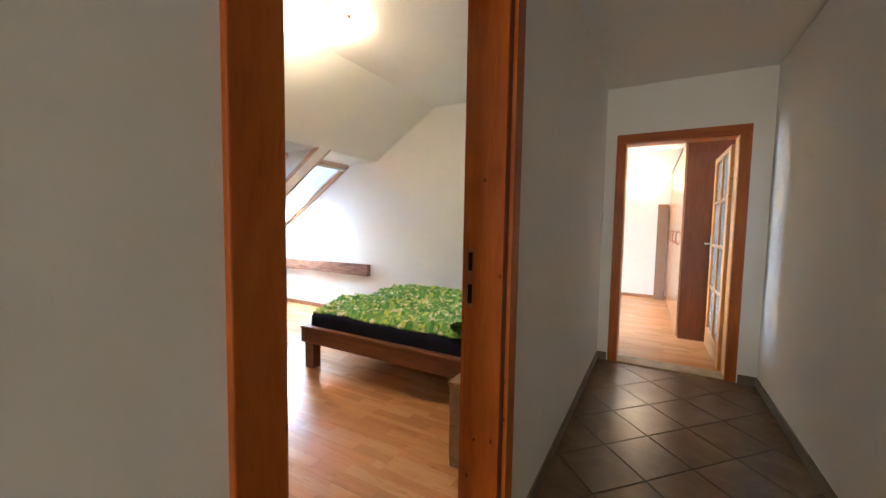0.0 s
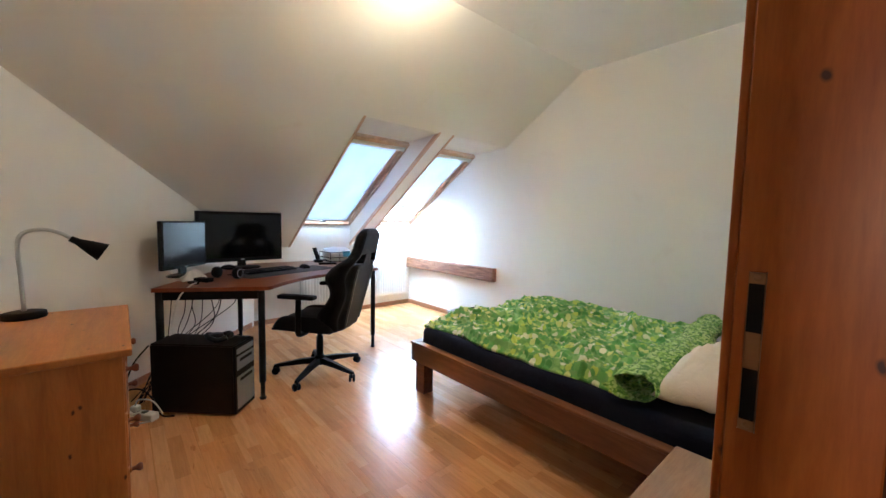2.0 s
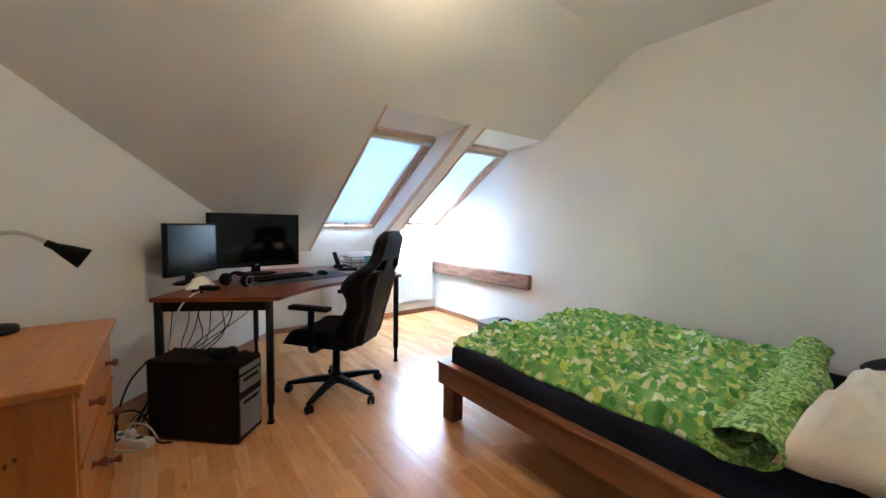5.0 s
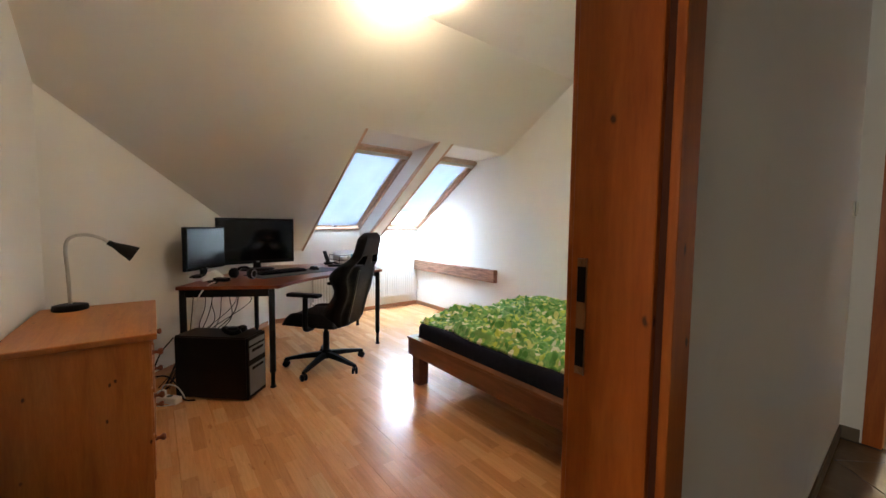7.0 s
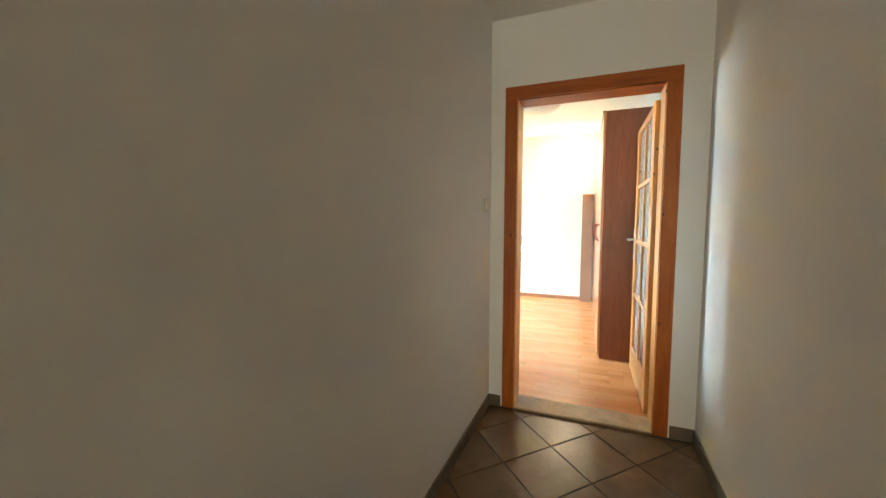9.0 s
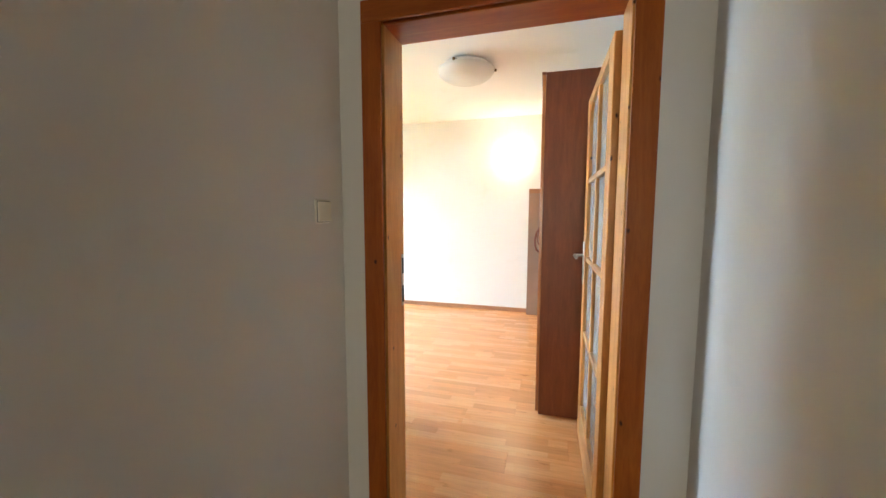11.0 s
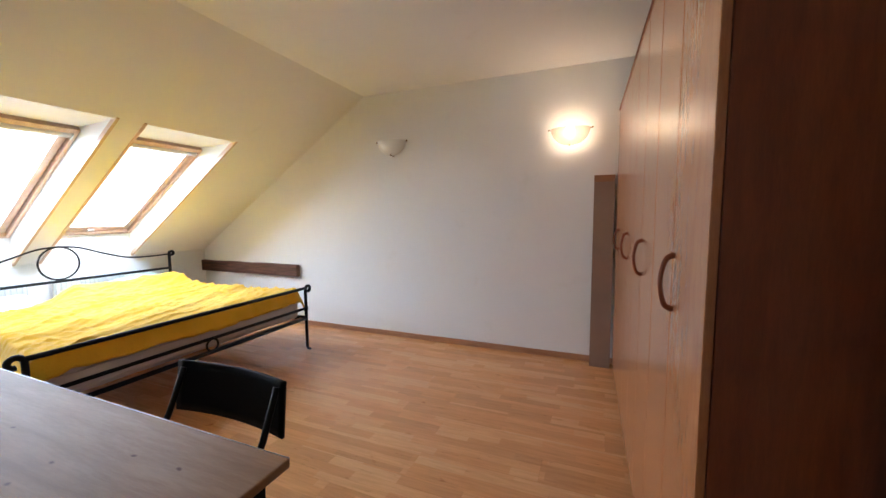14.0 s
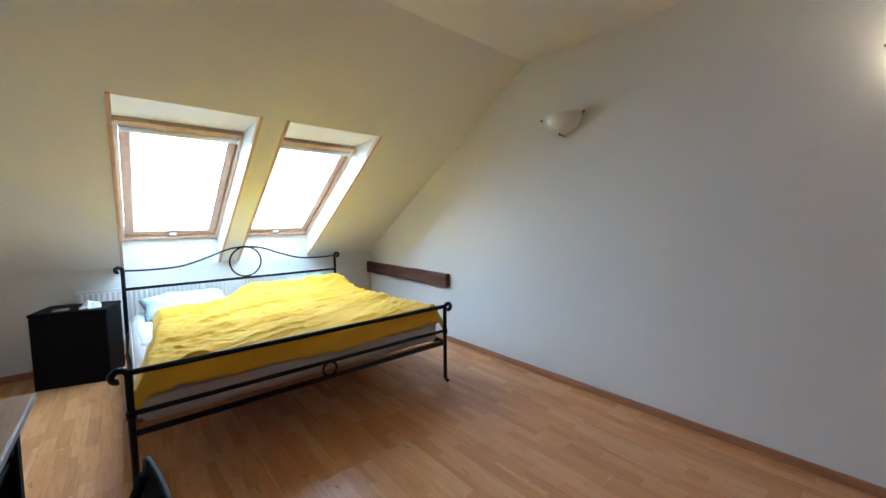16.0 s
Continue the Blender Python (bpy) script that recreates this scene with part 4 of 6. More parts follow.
old_beam(-4.565, -2.86, 0.005, PART_Y0 - 0.001, 0.545, 0.695, BEAM, "rough old timber beam end showing in the wall", 1.0)
old_beam(-4.565, -2.88, FAR_Y - 0.06, FAR_Y - 0.001, 0.60, 0.742, BEAM_DARK, "dark stained old timber beam showing in the wall", 4.0)

sw = thing("light_switch", "cream plastic light switch beside the door frame", "switch", 0, -0.137, 1.338)
part("frame", box(0.0, 0.009, -0.04, 0.04, -0.04, 0.04, 0.003, 2), IVORY_PLASTIC, sw)
# black slab gives the shaded gaps above and below the rocker
part("gap_shade", box(0.0091, 0.0105, -0.0375, 0.0375, -0.0362, 0.0362), BLACK_PLASTIC, sw)
part("rocker", box(0.0106, 0.0165, -0.0385, 0.0385, -0.0345, 0.0345, 0.003, 2), IVORY_PLASTIC, sw)

WALL_TURN = math.degrees(math.atan2(1.6, -1.72))
out = thing("wall_outlet", "cream double wall outlet with a black plug", "outlet", -3.62, -2.955, 0.30, WALL_TURN)
part("frame", box(-0.04, 0.04, -0.012, -0.002, -0.075, 0.075, 0.003), IVORY_PLASTIC, out)
part("plug", lathe([(0, 0.045), (0.012, 0.045), (0.019, 0.03), (0.02, 0.0)], 12, m=Matrix.Translation((0, -0.012, -0.03)) @ Matrix.Rotation(math.pi / 2, 4, 'X')), BLACK_PLASTIC, out, "black plug")


# ---- first bedroom: desk and what stands on it ----
def corner_desk():
    t = thing("corner_desk", "curved cherry-topped corner desk on black metal legs", "desk")
    z1, z0 = 0.77, 0.745
    front = curve([(-2.655, -2.455, 0), (-2.80, -2.30, 0), (-2.95, -2.08, 0), (-3.04, -1.82, 0), (-3.10, -1.56, 0), (-3.14, -1.335, 0)], 5)
    poly = [(-2.98, -3.06)] + [(p.x, p.y) for p in front] + [(-3.98, -1.18), (-4.11, -2.32)]
    part("desktop", prism(poly, z0, z1, 'z'), CHERRY, t)
    edge = [(p[0], p[1], (z0 + z1) / 2) for p in poly]
    part("edge_band", tube(edge[1:-2], 0.0125, 6), KNOB, t, "reddish wooden edge")
    corners = [(-2.985, -3.02), (-2.685, -2.495), (-3.155, -1.375), (-3.93, -1.235), (-4.05, -2.33)]
    for x, y in corners:
        leg = part("leg", tube([(x, y, 0.12), (x, y, z0)], 0.022, 12), BLACK_METAL, t)
        part("adjuster", tube([(x, y, 0.012), (x, y, 0.125)], 0.015, 10), BLACK_METAL, leg)
        part("foot", disc(x, y, 0, 0.022, 0.014, 12), BLACK_PLASTIC, leg)
    for a, b in ((0, 1), (2, 3), (3, 4), (4, 0)):
        p, q = Vector(corners[a]), Vector(corners[b])
        d = (q - p)
        bm = box(0.02, d.length - 0.02, -0.012, 0.012, 0.69, z0 - 0.001, 0.002)
        bm.transform(Matrix.Translation((p.x, p.y, 0)) @ Matrix.Rotation(math.atan2(d.y, d.x), 4, 'Z'))
        part("frame_rail", bm, BLACK_METAL, t)
    return t


corner_desk()
DESK = 0.7705


def monitor(name, label, left, right, zb, zt, thick, screen, base_r, bezel):
    a, b = Vector(left), Vector(right)
    d = b - a
    W = d.length
    m = (a + b) / 2
    t = thing(name, label, "monitor", m.x, m.y, DESK, math.degrees(math.atan2(d.y, d.x)))
    h0, h1 = zb - DESK, zt - DESK
    body = part("housing", box(-W / 2, W / 2, 0.0, thick, h0, h1, 0.006, 2), BLACK_PLASTIC, t)
    part("back_bulge", box(-W * 0.3, W * 0.3, thick, thick + 0.035, h0 + 0.06, h1 - 0.06, 0.015, 2), BLACK_PLASTIC, body)
    part("screen", box(-W / 2 + bezel, W / 2 - bezel, -0.002, 0.0, h0 + bezel * 1.6, h1 - bezel), screen, t)
    part("maker_mark", box(-0.014, 0.014, -0.0022, 0, h0 + bezel * 0.6, h0 + bezel * 1.1), CASE_GREY, t)
    part("stand", box(-0.035, 0.035, 0.02, 0.045, 0.012, h0 + 0.08, 0.006), BLACK_PLASTIC, t)
    part("foot", lathe([(0, 0), (base_r - 0.01, 0), (base_r, 0.006), (base_r - 0.02, 0.016), (0.04, 0.022), (0, 0.022)], 28, m=Matrix.Translation((0, 0.02, 0)) @ Matrix.Diagonal((1.25, 0.9, 1, 1))), BLACK_PLASTIC, t)
    return t


monitor("monitor", "large black flat screen, switched off, on the desk", (-3.70, -2.72), (-3.765, -2.02), 0.835, 1.275, 0.045, SCREEN, 0.13, 0.022)
monitor("monitor", "smaller black computer screen turned towards the chair", (-3.30, -2.975), (-3.63, -2.665), 0.835, 1.19, 0.035, SCREEN_MATT, 0.11, 0.012)


def desk_turn(x, y, turn, name, label, cat):
    return thing(name, label, cat, x, y, DESK, turn)


mat_pad = desk_turn(-3.34, -2.12, 108, "desk_mat", "dark grey desk mat under the keyboard", "desk mat")
part("pad", box(-0.42, 0.42, -0.16, 0.16, 0, 0.004, 0.0015), plain("mat_rubber", (0.035, 0.037, 0.042), 0.7), mat_pad)
kb = thing("keyboard", "black computer keyboard on the mat", "keyboard", -3.38, -2.25, DESK + 0.0042, 108)
part("case", box(-0.225, 0.225, -0.075, 0.075, 0, 0.018, 0.005), BLACK_PLASTIC, kb)
key = piece = None
for r in range(5):
    for c in range(15):
        bm = box(-0.212 + c * 0.0285, -0.212 + c * 0.0285 + 0.024, -0.066 + r * 0.0265, -0.066 + r * 0.0265 + 0.022, 0.0182, 0.026, 0.003)
        part("key", bm, BLACK_PLASTIC, kb)
ms = thing("computer_mouse", "black computer mouse on the mat", "mouse", -3.45, -1.92, DESK + 0.0042, 100)
part("body", sheet(10, 10, lambda u, v: ((u - 0.5) * 0.062, (v - 0.5) * 0.105, 0.034 * max(0.0, (1 - (2 * u - 1) ** 4) * (1 - (2 * v - 1) ** 4)) ** 0.5), 0.0), BLACK_PLASTIC, ms)

hp = thing("headphones", "black over-ear headphones lying on the desk", "headphones", -3.17, -2.60, DESK, 40)
part("headband", tube([(0.085 * math.cos(a), 0.03 * math.sin(a * 0.5), 0.045 + 0.085 * math.sin(a) * 0.55) for a in [k * math.pi / 14 for k in range(15)]], 0.011, 8), BLACK_PLASTIC, hp)
for s in (-1, 1):
    cup = part("ear_cup", lathe([(0, -0.022), (0.036, -0.022), (0.043, -0.012), (0.043, 0.012), (0.03, 0.022), (0, 0.022)], 20, m=Matrix.Translation((s * 0.085, 0, 0.044)) @ Matrix.Rotation(math.pi / 2, 4, 'Y')), BLACK_PLASTIC, hp)
    part("cup_ring", lathe([(0.026, 0.0225), (0.030, 0.025), (0.034, 0.0225)], 20, m=Matrix.Translation((s * 0.085, 0, 0.044)) @ Matrix.Rotation(s * math.pi / 2, 4, 'Y')), CASE_GREY, cup)


def crumpled(name, label, cat, x, y, z, w, d, h, mat, seed):
    t = thing(name, label, cat, x, y, z)
    part("sheet", sheet(14, 14, lambda u, v: ((u - 0.5) * w + 0.02 * n3(u * 3 + seed, v * 3), (v - 0.5) * d + 0.02 * n3(u * 3, v * 3 + seed), max(0.002, h * (1 - (2 * u - 1) ** 2) * (1 - (2 * v - 1) ** 2) + 0.03 * n3(u * 4 + seed, v * 4, 2))), 0.0015), mat, t)
    return t


crumpled("paper_sheet", "crumpled white paper lying below the small screen", "paper", -3.24, -2.80, DESK, 0.2, 0.16, 0.07, PAPER, 2.0)
ad = thing("desk_clutter", "small black adapter lying among cables", "adapter", -3.10, -2.76, DESK, 35)
part("body", box(-0.06, 0.06, -0.03, 0.03, 0, 0.028, 0.005), BLACK_PLASTIC, ad)
ad2 = thing("usb_hub", "small black hub with a white lead", "adapter", -3.03, -2.83, DESK, 10)
part("body", box(-0.045, 0.045, -0.022, 0.022, 0, 0.018, 0.004), BLACK_PLASTIC, ad2)
part("lead", tube(curve([(0.04, 0, 0.01), (0.08, -0.01, 0.016), (0.12, -0.06, 0.006), (0.10, -0.12, -0.08), (0.06, -0.16, -0.3)], 6), 0.005, 6), WHITE_CABLE, ad2, "white lead")

rem = desk_turn(-3.63, -1.62, 70, "remote_control", "small black remote lying on the desk", "remote")
part("body", box(-0.085, 0.085, -0.024, 0.024, 0, 0.02, 0.006, 2), BLACK_PLASTIC, rem)
ph = desk_turn(-3.86, -1.62, 120, "phone_stand", "black phone cradle with a small handset", "phone")
part("base", disc(0, 0, 0, 0.05, 0.03, 20, 0.01), BLACK_PLASTIC, ph)
bm = box(-0.026, 0.026, -0.009, 0.009, 0, 0.14, 0.006, 2)
bm.transform(Matrix.Translation((0, 0, 0.022)) @ Matrix.Rotation(radians(-22), 4, 'X'))
part("handset", bm, BLACK_PLASTIC, ph, "small dark handset")

tr = desk_turn(-3.88, -1.38, 95, "letter_tray", "black wire letter tray heaped with white papers", "letter tray")
for k in range(9):
    y = -0.115 + k * 0.0288
    part("wire", tube([(-0.165, y, 0.012), (0.165, y, 0.012)], 0.0016, 5), BLACK_METAL, tr)
for zz in (0.012, 0.05, 0.105):
    part("hoop", tube([(-0.168, -0.12, zz), (0.168, -0.12, zz), (0.168, 0.12, zz), (-0.168, 0.12, zz), (-0.168, -0.12, zz)], 0.003, 6), BLACK_METAL, tr)
for x in (-0.168, -0.06, 0.06, 0.168):
    for y in (-0.12, 0.12):
        part("upright", tube([(x, y, 0.0), (x, y, 0.107)], 0.0026, 6), BLACK_METAL, tr)
for k in range(7):
    bm = sheet(6, 5, lambda u, v: ((u - 0.5) * 0.29, (v - 0.5) * 0.21, 0.012 * math.sin(u * 3 + k) * v), 0.002)
    bm.transform(Matrix.Translation((0.006 * math.sin(k * 2.1), 0.0, 0.022 + k * 0.014)) @ Matrix.Rotation(0.10 + 0.03 * k, 4, 'X') @ Matrix.Rotation(0.07 * math.sin(k * 1.7), 4, 'Z'))
    part("paper", bm, PAPER, tr)
bm = box(-0.045, 0.045, -0.03, 0.03, 0, 0.0015)
bm.transform(Matrix.Translation((0.02, -0.124, 0.085)) @ Matrix.Rotation(radians(70), 4, 'X'))
part("card", bm, BLUE_CARD, tr, "blue printed card")

# cables under and beside the desk
rnd = random.Random(11)
for k in range(9):
    x = -3.05 - 0.075 * k + rnd.uniform(-0.02, 0.02)
    y = -2.95 + 0.06 * k + rnd.uniform(-0.03, 0.03)
    pts = [(x, y, 0.738), (x + rnd.uniform(-0.05, 0.05), y + rnd.uniform(-0.05, 0.02), 0.58), (x + rnd.uniform(-0.08, 0.08), y - 0.04 + rnd.uniform(-0.05, 0.05), rnd.uniform(0.36, 0.48)),
           (-3.2 + rnd.uniform(-0.12, 0.12), -2.95 + rnd.uniform(-0.05, 0.05), rnd.uniform(0.12, 0.3)), (-3.06 + rnd.uniform(-0.1, 0.1), -3.12 + rnd.uniform(-0.06, 0.06), 0.008)]
    tagged(link("cable", tube(curve(pts, 7), rnd.choice((0.0028, 0.0035, 0.0045)), 6), BLACK_PLASTIC), "thin black cable hanging below the desk", "cable", "cables under the desk")
tagged(link("cable", tube(curve([(-2.80, -2.62, 0.44), (-2.73, -2.60, 0.43), (-2.71, -2.55, 0.2), (-2.68, -2.56, 0.03), (-2.74, -2.55, 0.006), (-2.86, -2.54, 0.006)], 7), 0.003, 6), BLACK_PLASTIC), "thin black cable beside the computer case", "cable", "cables under the desk")
tagged(link("cable", tube(curve([(-3.02, -3.08, 0.40), (-3.0, -3.16, 0.30), (-2.97, -3.21, 0.15), (-2.92, -3.22, 0.03), (-2.87, -3.2, 0.05)], 7), 0.005, 6), BLACK_PLASTIC), "black mains cable looping to the power strip", "cable", "cables under the desk")

# computer case, front towards the room
pc = thing("computer_case", "dark brown computer case with grey front panels under the desk", "computer", -2.785, -2.815, 0, math.degrees(math.atan2(0.36, 0.33)))
part("body", box(-0.27, 0.245, -0.10, 0.115, 0.012, 0.435, 0.006, 2), CASE_DARK, pc)
part("top_panel", box(-0.268, 0.245, -0.098, 0.113, 0.4352, 0.445, 0.004), CASE_DARK, pc)
part("front_frame", box(0.2455, 0.262, -0.10, 0.115, 0.012, 0.44, 0.004), BLACK_PLASTIC, pc)
for z0, z1 in ((0.04, 0.245), (0.285, 0.37)):
    pn = part("front_panel", box(0.2622, 0.268, -0.085, 0.10, z0, z1, 0.002), CASE_GREY, pc, "brushed grey panel")
    part("grip", box(0.2682, 0.27, -0.06, 0.075, z1 - 0.035, z1 - 0.015, 0.001), BLACK_PLASTIC, pn)
part("bezel", box(0.2622, 0.267, -0.085, 0.10, 0.385, 0.42, 0.002), CASE_GREY, pc)
hs = thing("headset", "black headset lying on the computer case", "headset", -2.74, -2.74, 0.445, 30)
part("bundle", tube([(0.075 * math.cos(a) * (1 + 0.2 * math.sin(3 * a)), 0.055 * math.sin(a), 0.022 + 0.012 * math.sin(2 * a)) for a in [k * math.pi / 12 for k in range(25)]], 0.017, 8), BLACK_PLASTIC, hs)
part("ear_pad", lathe([(0, 0), (0.04, 0), (0.048, 0.015), (0.04, 0.034), (0, 0.036)], 18, m=Matrix.Translation((-0.02, 0.0, 0.0))), BLACK_PLASTIC, hs)

ps = thing("power_strip", "white multi-socket power strip with tangled leads on the floor", "power strip", -2.90, -3.165, 0, 40)
part("body", box(-0.15, 0.15, -0.028, 0.028, 0.0, 0.045, 0.008, 2), WHITE_PLASTIC, ps)
for k in range(4):
    part("socket", disc(-0.11 + k * 0.062, 0, 0.0452, 0.019, 0.002, 14), GREY_TRIM, ps)
part("plug", box(-0.135, -0.09, -0.02, 0.02, 0.0475, 0.085, 0.006), BLACK_PLASTIC, ps)
part("plug", box(-0.01, 0.035, -0.02, 0.02, 0.0475, 0.08, 0.006), WHITE_PLASTIC, ps)
part("lead", tube(curve([(-0.11, 0, 0.08), (-0.10, 0.03, 0.14), (0.0, 0.05, 0.155), (0.1, 0.04, 0.10), (0.16, 0.03, 0.02), (0.22, 0.06, 0.006)], 7), 0.005, 6), BLACK_PLASTIC, ps, "black lead")
part("lead", tube(curve([(0.01, 0, 0.08), (0.06, -0.02, 0.13), (0.13, 0.0, 0.12), (0.17, 0.02, 0.05), (0.14, 0.05, 0.006)], 7), 0.004, 6), WHITE_CABLE, ps, "white lead")
part("lead", tube(curve([(-0.15, 0, 0.02), (-0.19, -0.04, 0.006), (-0.05, -0.07, 0.006), (0.08, -0.06, 0.006), (0.14, -0.02, 0.006)], 7), 0.004, 6), WHITE_CABLE, ps, "white lead")


# ---- office chair, facing its own +x ----
def office_chair(x, y, turn):
    t = thing("office_chair", "black racing-style swivel chair with grey stripes and armrests", "chair", x, y, 0, turn)
    part("hub", lathe([(0, 0.075), (0.04, 0.075), (0.042, 0.13), (0.03, 0.15), (0, 0.15)], 20), BLACK_PLASTIC, t)
    for k in range(5):
        a = 2 * math.pi * k / 5 + radians(BASE_TURN)
        bm = bmesh.new()
        secs = [(0.03, 0.024, 0.085, 0.13), (0.16, 0.021, 0.078, 0.115), (0.30, 0.016, 0.062, 0.088), (0.345, 0.012, 0.06, 0.078)]
        rings = [[bm.verts.new(c) for c in ((r, -w, z0), (r, w, z0), (r, w * 0.75, z1), (r, -w * 0.75, z1))] for r, w, z0, z1 in secs]
        for p, q in zip(rings, rings[1:]):
            for i in range(4):
                bm.faces.new((p[i], p[(i + 1) % 4], q[(i + 1) % 4], q[i]))
        bm.faces.new(rings[0])
        bm.faces.new(rings[-1])
        bmesh.ops.recalc_face_normals(bm, faces=bm.faces)
        rot = Matrix.Rotation(a, 4, 'Z')
        bm.transform(rot)
        sp = part("spoke", bm, BLACK_PLASTIC, t)
        tilt = Matrix.Translation((0.335, 0, 0)) @ Matrix.Rotation(k * 1.1, 4, 'Z')
        for s in (-1, 1):
            w = lathe([(0, -0.008), (0.024, -0.008), (0.028, -0.003), (0.028, 0.003), (0.024, 0.008), (0, 0.008)], 16, m=Matrix.Translation((0, s * 0.014, 0.028)) @ Matrix.Rotation(math.pi / 2, 4, 'X'))
            w.transform(rot @ tilt)
            part("caster_wheel", w, BLACK_PLASTIC, sp)
        hood = box(-0.02, 0.022, -0.005, 0.005, 0.03, 0.066, 0.003)
        hood.transform(rot @ tilt)
        part("caster_fork", hood, BLACK_PLASTIC, sp)
    part("gas_lift", tube([(0, 0, 0.13), (0, 0, 0.30), (0, 0, 0.301), (0, 0, 0.39)], [0.027, 0.027, 0.018, 0.018], 16), BLACK_METAL, t)
    mech = part("tilt_mechanism", box(-0.13, 0.13, -0.07, 0.07, 0.365, 0.41, 0.01), BLACK_METAL, t)
    part("tilt_lever", tube([(0.04, -0.07, 0.385), (0.04, -0.2, 0.38), (0.04, -0.24, 0.375)], 0.007, 8), BLACK_METAL, mech)
    part("tension_knob", tube([(-0.02, 0, 0.335), (-0.02, 0, 0.366)], 0.026, 14), BLACK_PLASTIC, mech)

    def seat_top(u, v):
        a, b = 2 * u - 1, 2 * v - 1
        e = max(0.0, (1 - a ** 6) * (1 - b ** 6)) ** 0.5
        return (0.02 + a * 0.25 * (1 - 0.05 * b * b), b * 0.255 * (1 - 0.06 * max(0, a)), 0.405 + 0.085 * e + 0.03 * smooth((abs(b) - 0.62) / 0.2) * e - 0.012 * max(0, a) ** 3 * e)
    part("seat", sheet(26, 26, seat_top, 0.004), LEATHER, t)
    part("seat_pan", box(-0.2, 0.24, -0.22, 0.22, 0.395, 0.41, 0.006), BLACK_PLASTIC, t)
    # backrest shell: width changes with height; two slots below the head
    H, nz, ny = 0.80, 44, 30

    def half(h):
        pts = [(0, 0.20), (0.12, 0.225), (0.26, 0.235), (0.42, 0.265), (0.52, 0.25), (0.60, 0.175), (0.66, 0.155), (0.74, 0.15), (0.785, 0.125), (0.80, 0.085)]
        for (a, wa), (b, wb) in zip(pts, pts[1:]):
            if a <= h <= b:
                return 1.1 * (wa + (wb - wa) * smooth((h - a) / (b - a)))
        return 0.085
    lean = math.tan(radians(14))
    bm = bmesh.new()
    fr, bk = [], []
    for i in range(nz + 1):
        h = H * i / nz
        w = half(h)
        f_row, b_row = [], []
        for j in range(ny + 1):
            b = 2 * j / ny - 1
            bol = (0.035 + 0.075 * math.exp(-((h - 0.44) / 0.09) ** 2) + 0.06 * math.exp(-((h - 0.10) / 0.11) ** 2)) * smooth((abs(b) - 0.5) / 0.3) * (1 - smooth((h - 0.5) / 0.12))
            edge = 1 - smooth((abs(b) - 0.86) / 0.14)
            lum = 0.025 * math.exp(-((h - 0.16) / 0.12) ** 2)
            x = -0.215 - lean * h
            top = 1 - smooth((h - 0.74) / 0.06)
            f_row.append(bm.verts.new((x + (0.035 + bol + lum) * (0.4 + 0.6 * edge) * (0.5 + 0.5 * top), b * w, 0.40 + h * 0.95)))
            b_row.append(bm.verts.new((x - 0.045 * (0.25 + 0.75 * edge) * (0.5 + 0.5 * top) + 0.4 * bol, b * w, 0.40 + h * 0.95)))
        fr.append(f_row)
        bk.append(b_row)

    def slot(i, j):
        h, b = H * (i + 0.5) / nz, abs(2 * (j + 0.5) / ny - 1)
        return 0.535 < h < 0.60 and 0.30 < b < 0.72
    for i in range(nz):
        for j in range(ny):
            if slot(i, j):
                for (a, c), (p, q) in ((((i, j), (i + 1, j)), (i, j - 1)), (((i + 1, j), (i + 1, j + 1)), (i + 1, j)), (((i + 1, j + 1), (i, j + 1)), (i, j + 1)), (((i, j + 1), (i, j)), (i - 1, j))):
                    if not slot(p, q):
                        bm.faces.new((fr[a[0]][a[1]], fr[c[0]][c[1]], bk[c[0]][c[1]], bk[a[0]][a[1]]))
                continue
            bm.faces.new((fr[i][j], fr[i][j + 1], fr[i + 1][j + 1], fr[i + 1][j])).smooth = True
            bm.faces.new((bk[i][j], bk[i + 1][j], bk[i + 1][j + 1], bk[i][j + 1])).smooth = True
    for i in range(nz):
        bm.faces.new((fr[i][0], fr[i + 1][0], bk[i + 1][0], bk[i][0]))
        bm.faces.new((fr[i][ny], bk[i][ny], bk[i + 1][ny], fr[i + 1][ny]))
    for j in range(ny):
        bm.faces.new((fr[0][j], bk[0][j], bk[0][j + 1], fr[0][j + 1]))
        bm.faces.new((fr[nz][j], fr[nz][j + 1], bk[nz][j + 1], bk[nz][j]))
    bmesh.ops.recalc_face_normals(bm, faces=bm.faces)
    back = part("backrest", bm, LEATHER, t)
    for s in (-1, 1):
        pts = [(-0.215 - lean * h - 0.049, s * half(h) * 0.52, 0.40 + h * 0.95) for h in [0.04 + 0.45 * k / 12 for k in range(13)]]
        part("stripe", tube(pts, 0.007, 6), GREY_TRIM, back, "grey piped stripe")
        part("back_bracket", box(-0.24, -0.13, s * 0.09 - 0.02, s * 0.09 + 0.02, 0.39, 0.43, 0.006), BLACK_METAL, back)
    part("head_cushion", pillow_bm(), LEATHER, back)
    for s in (-1, 1):
        arm = part("armrest", box(-0.13, 0.15, s * 0.30 - 0.035, s * 0.30 + 0.035, 0.655, 0.685, 0.012, 3), BLACK_PLASTIC, t)
        part("arm_post", tube(curve([(0.0, s * 0.20, 0.39), (0.0, s * 0.295, 0.40), (0.0, s * 0.305, 0.46), (0.0, s * 0.30, 0.66)], 6), 0.020, 10), BLACK_PLASTIC, arm)
    return t


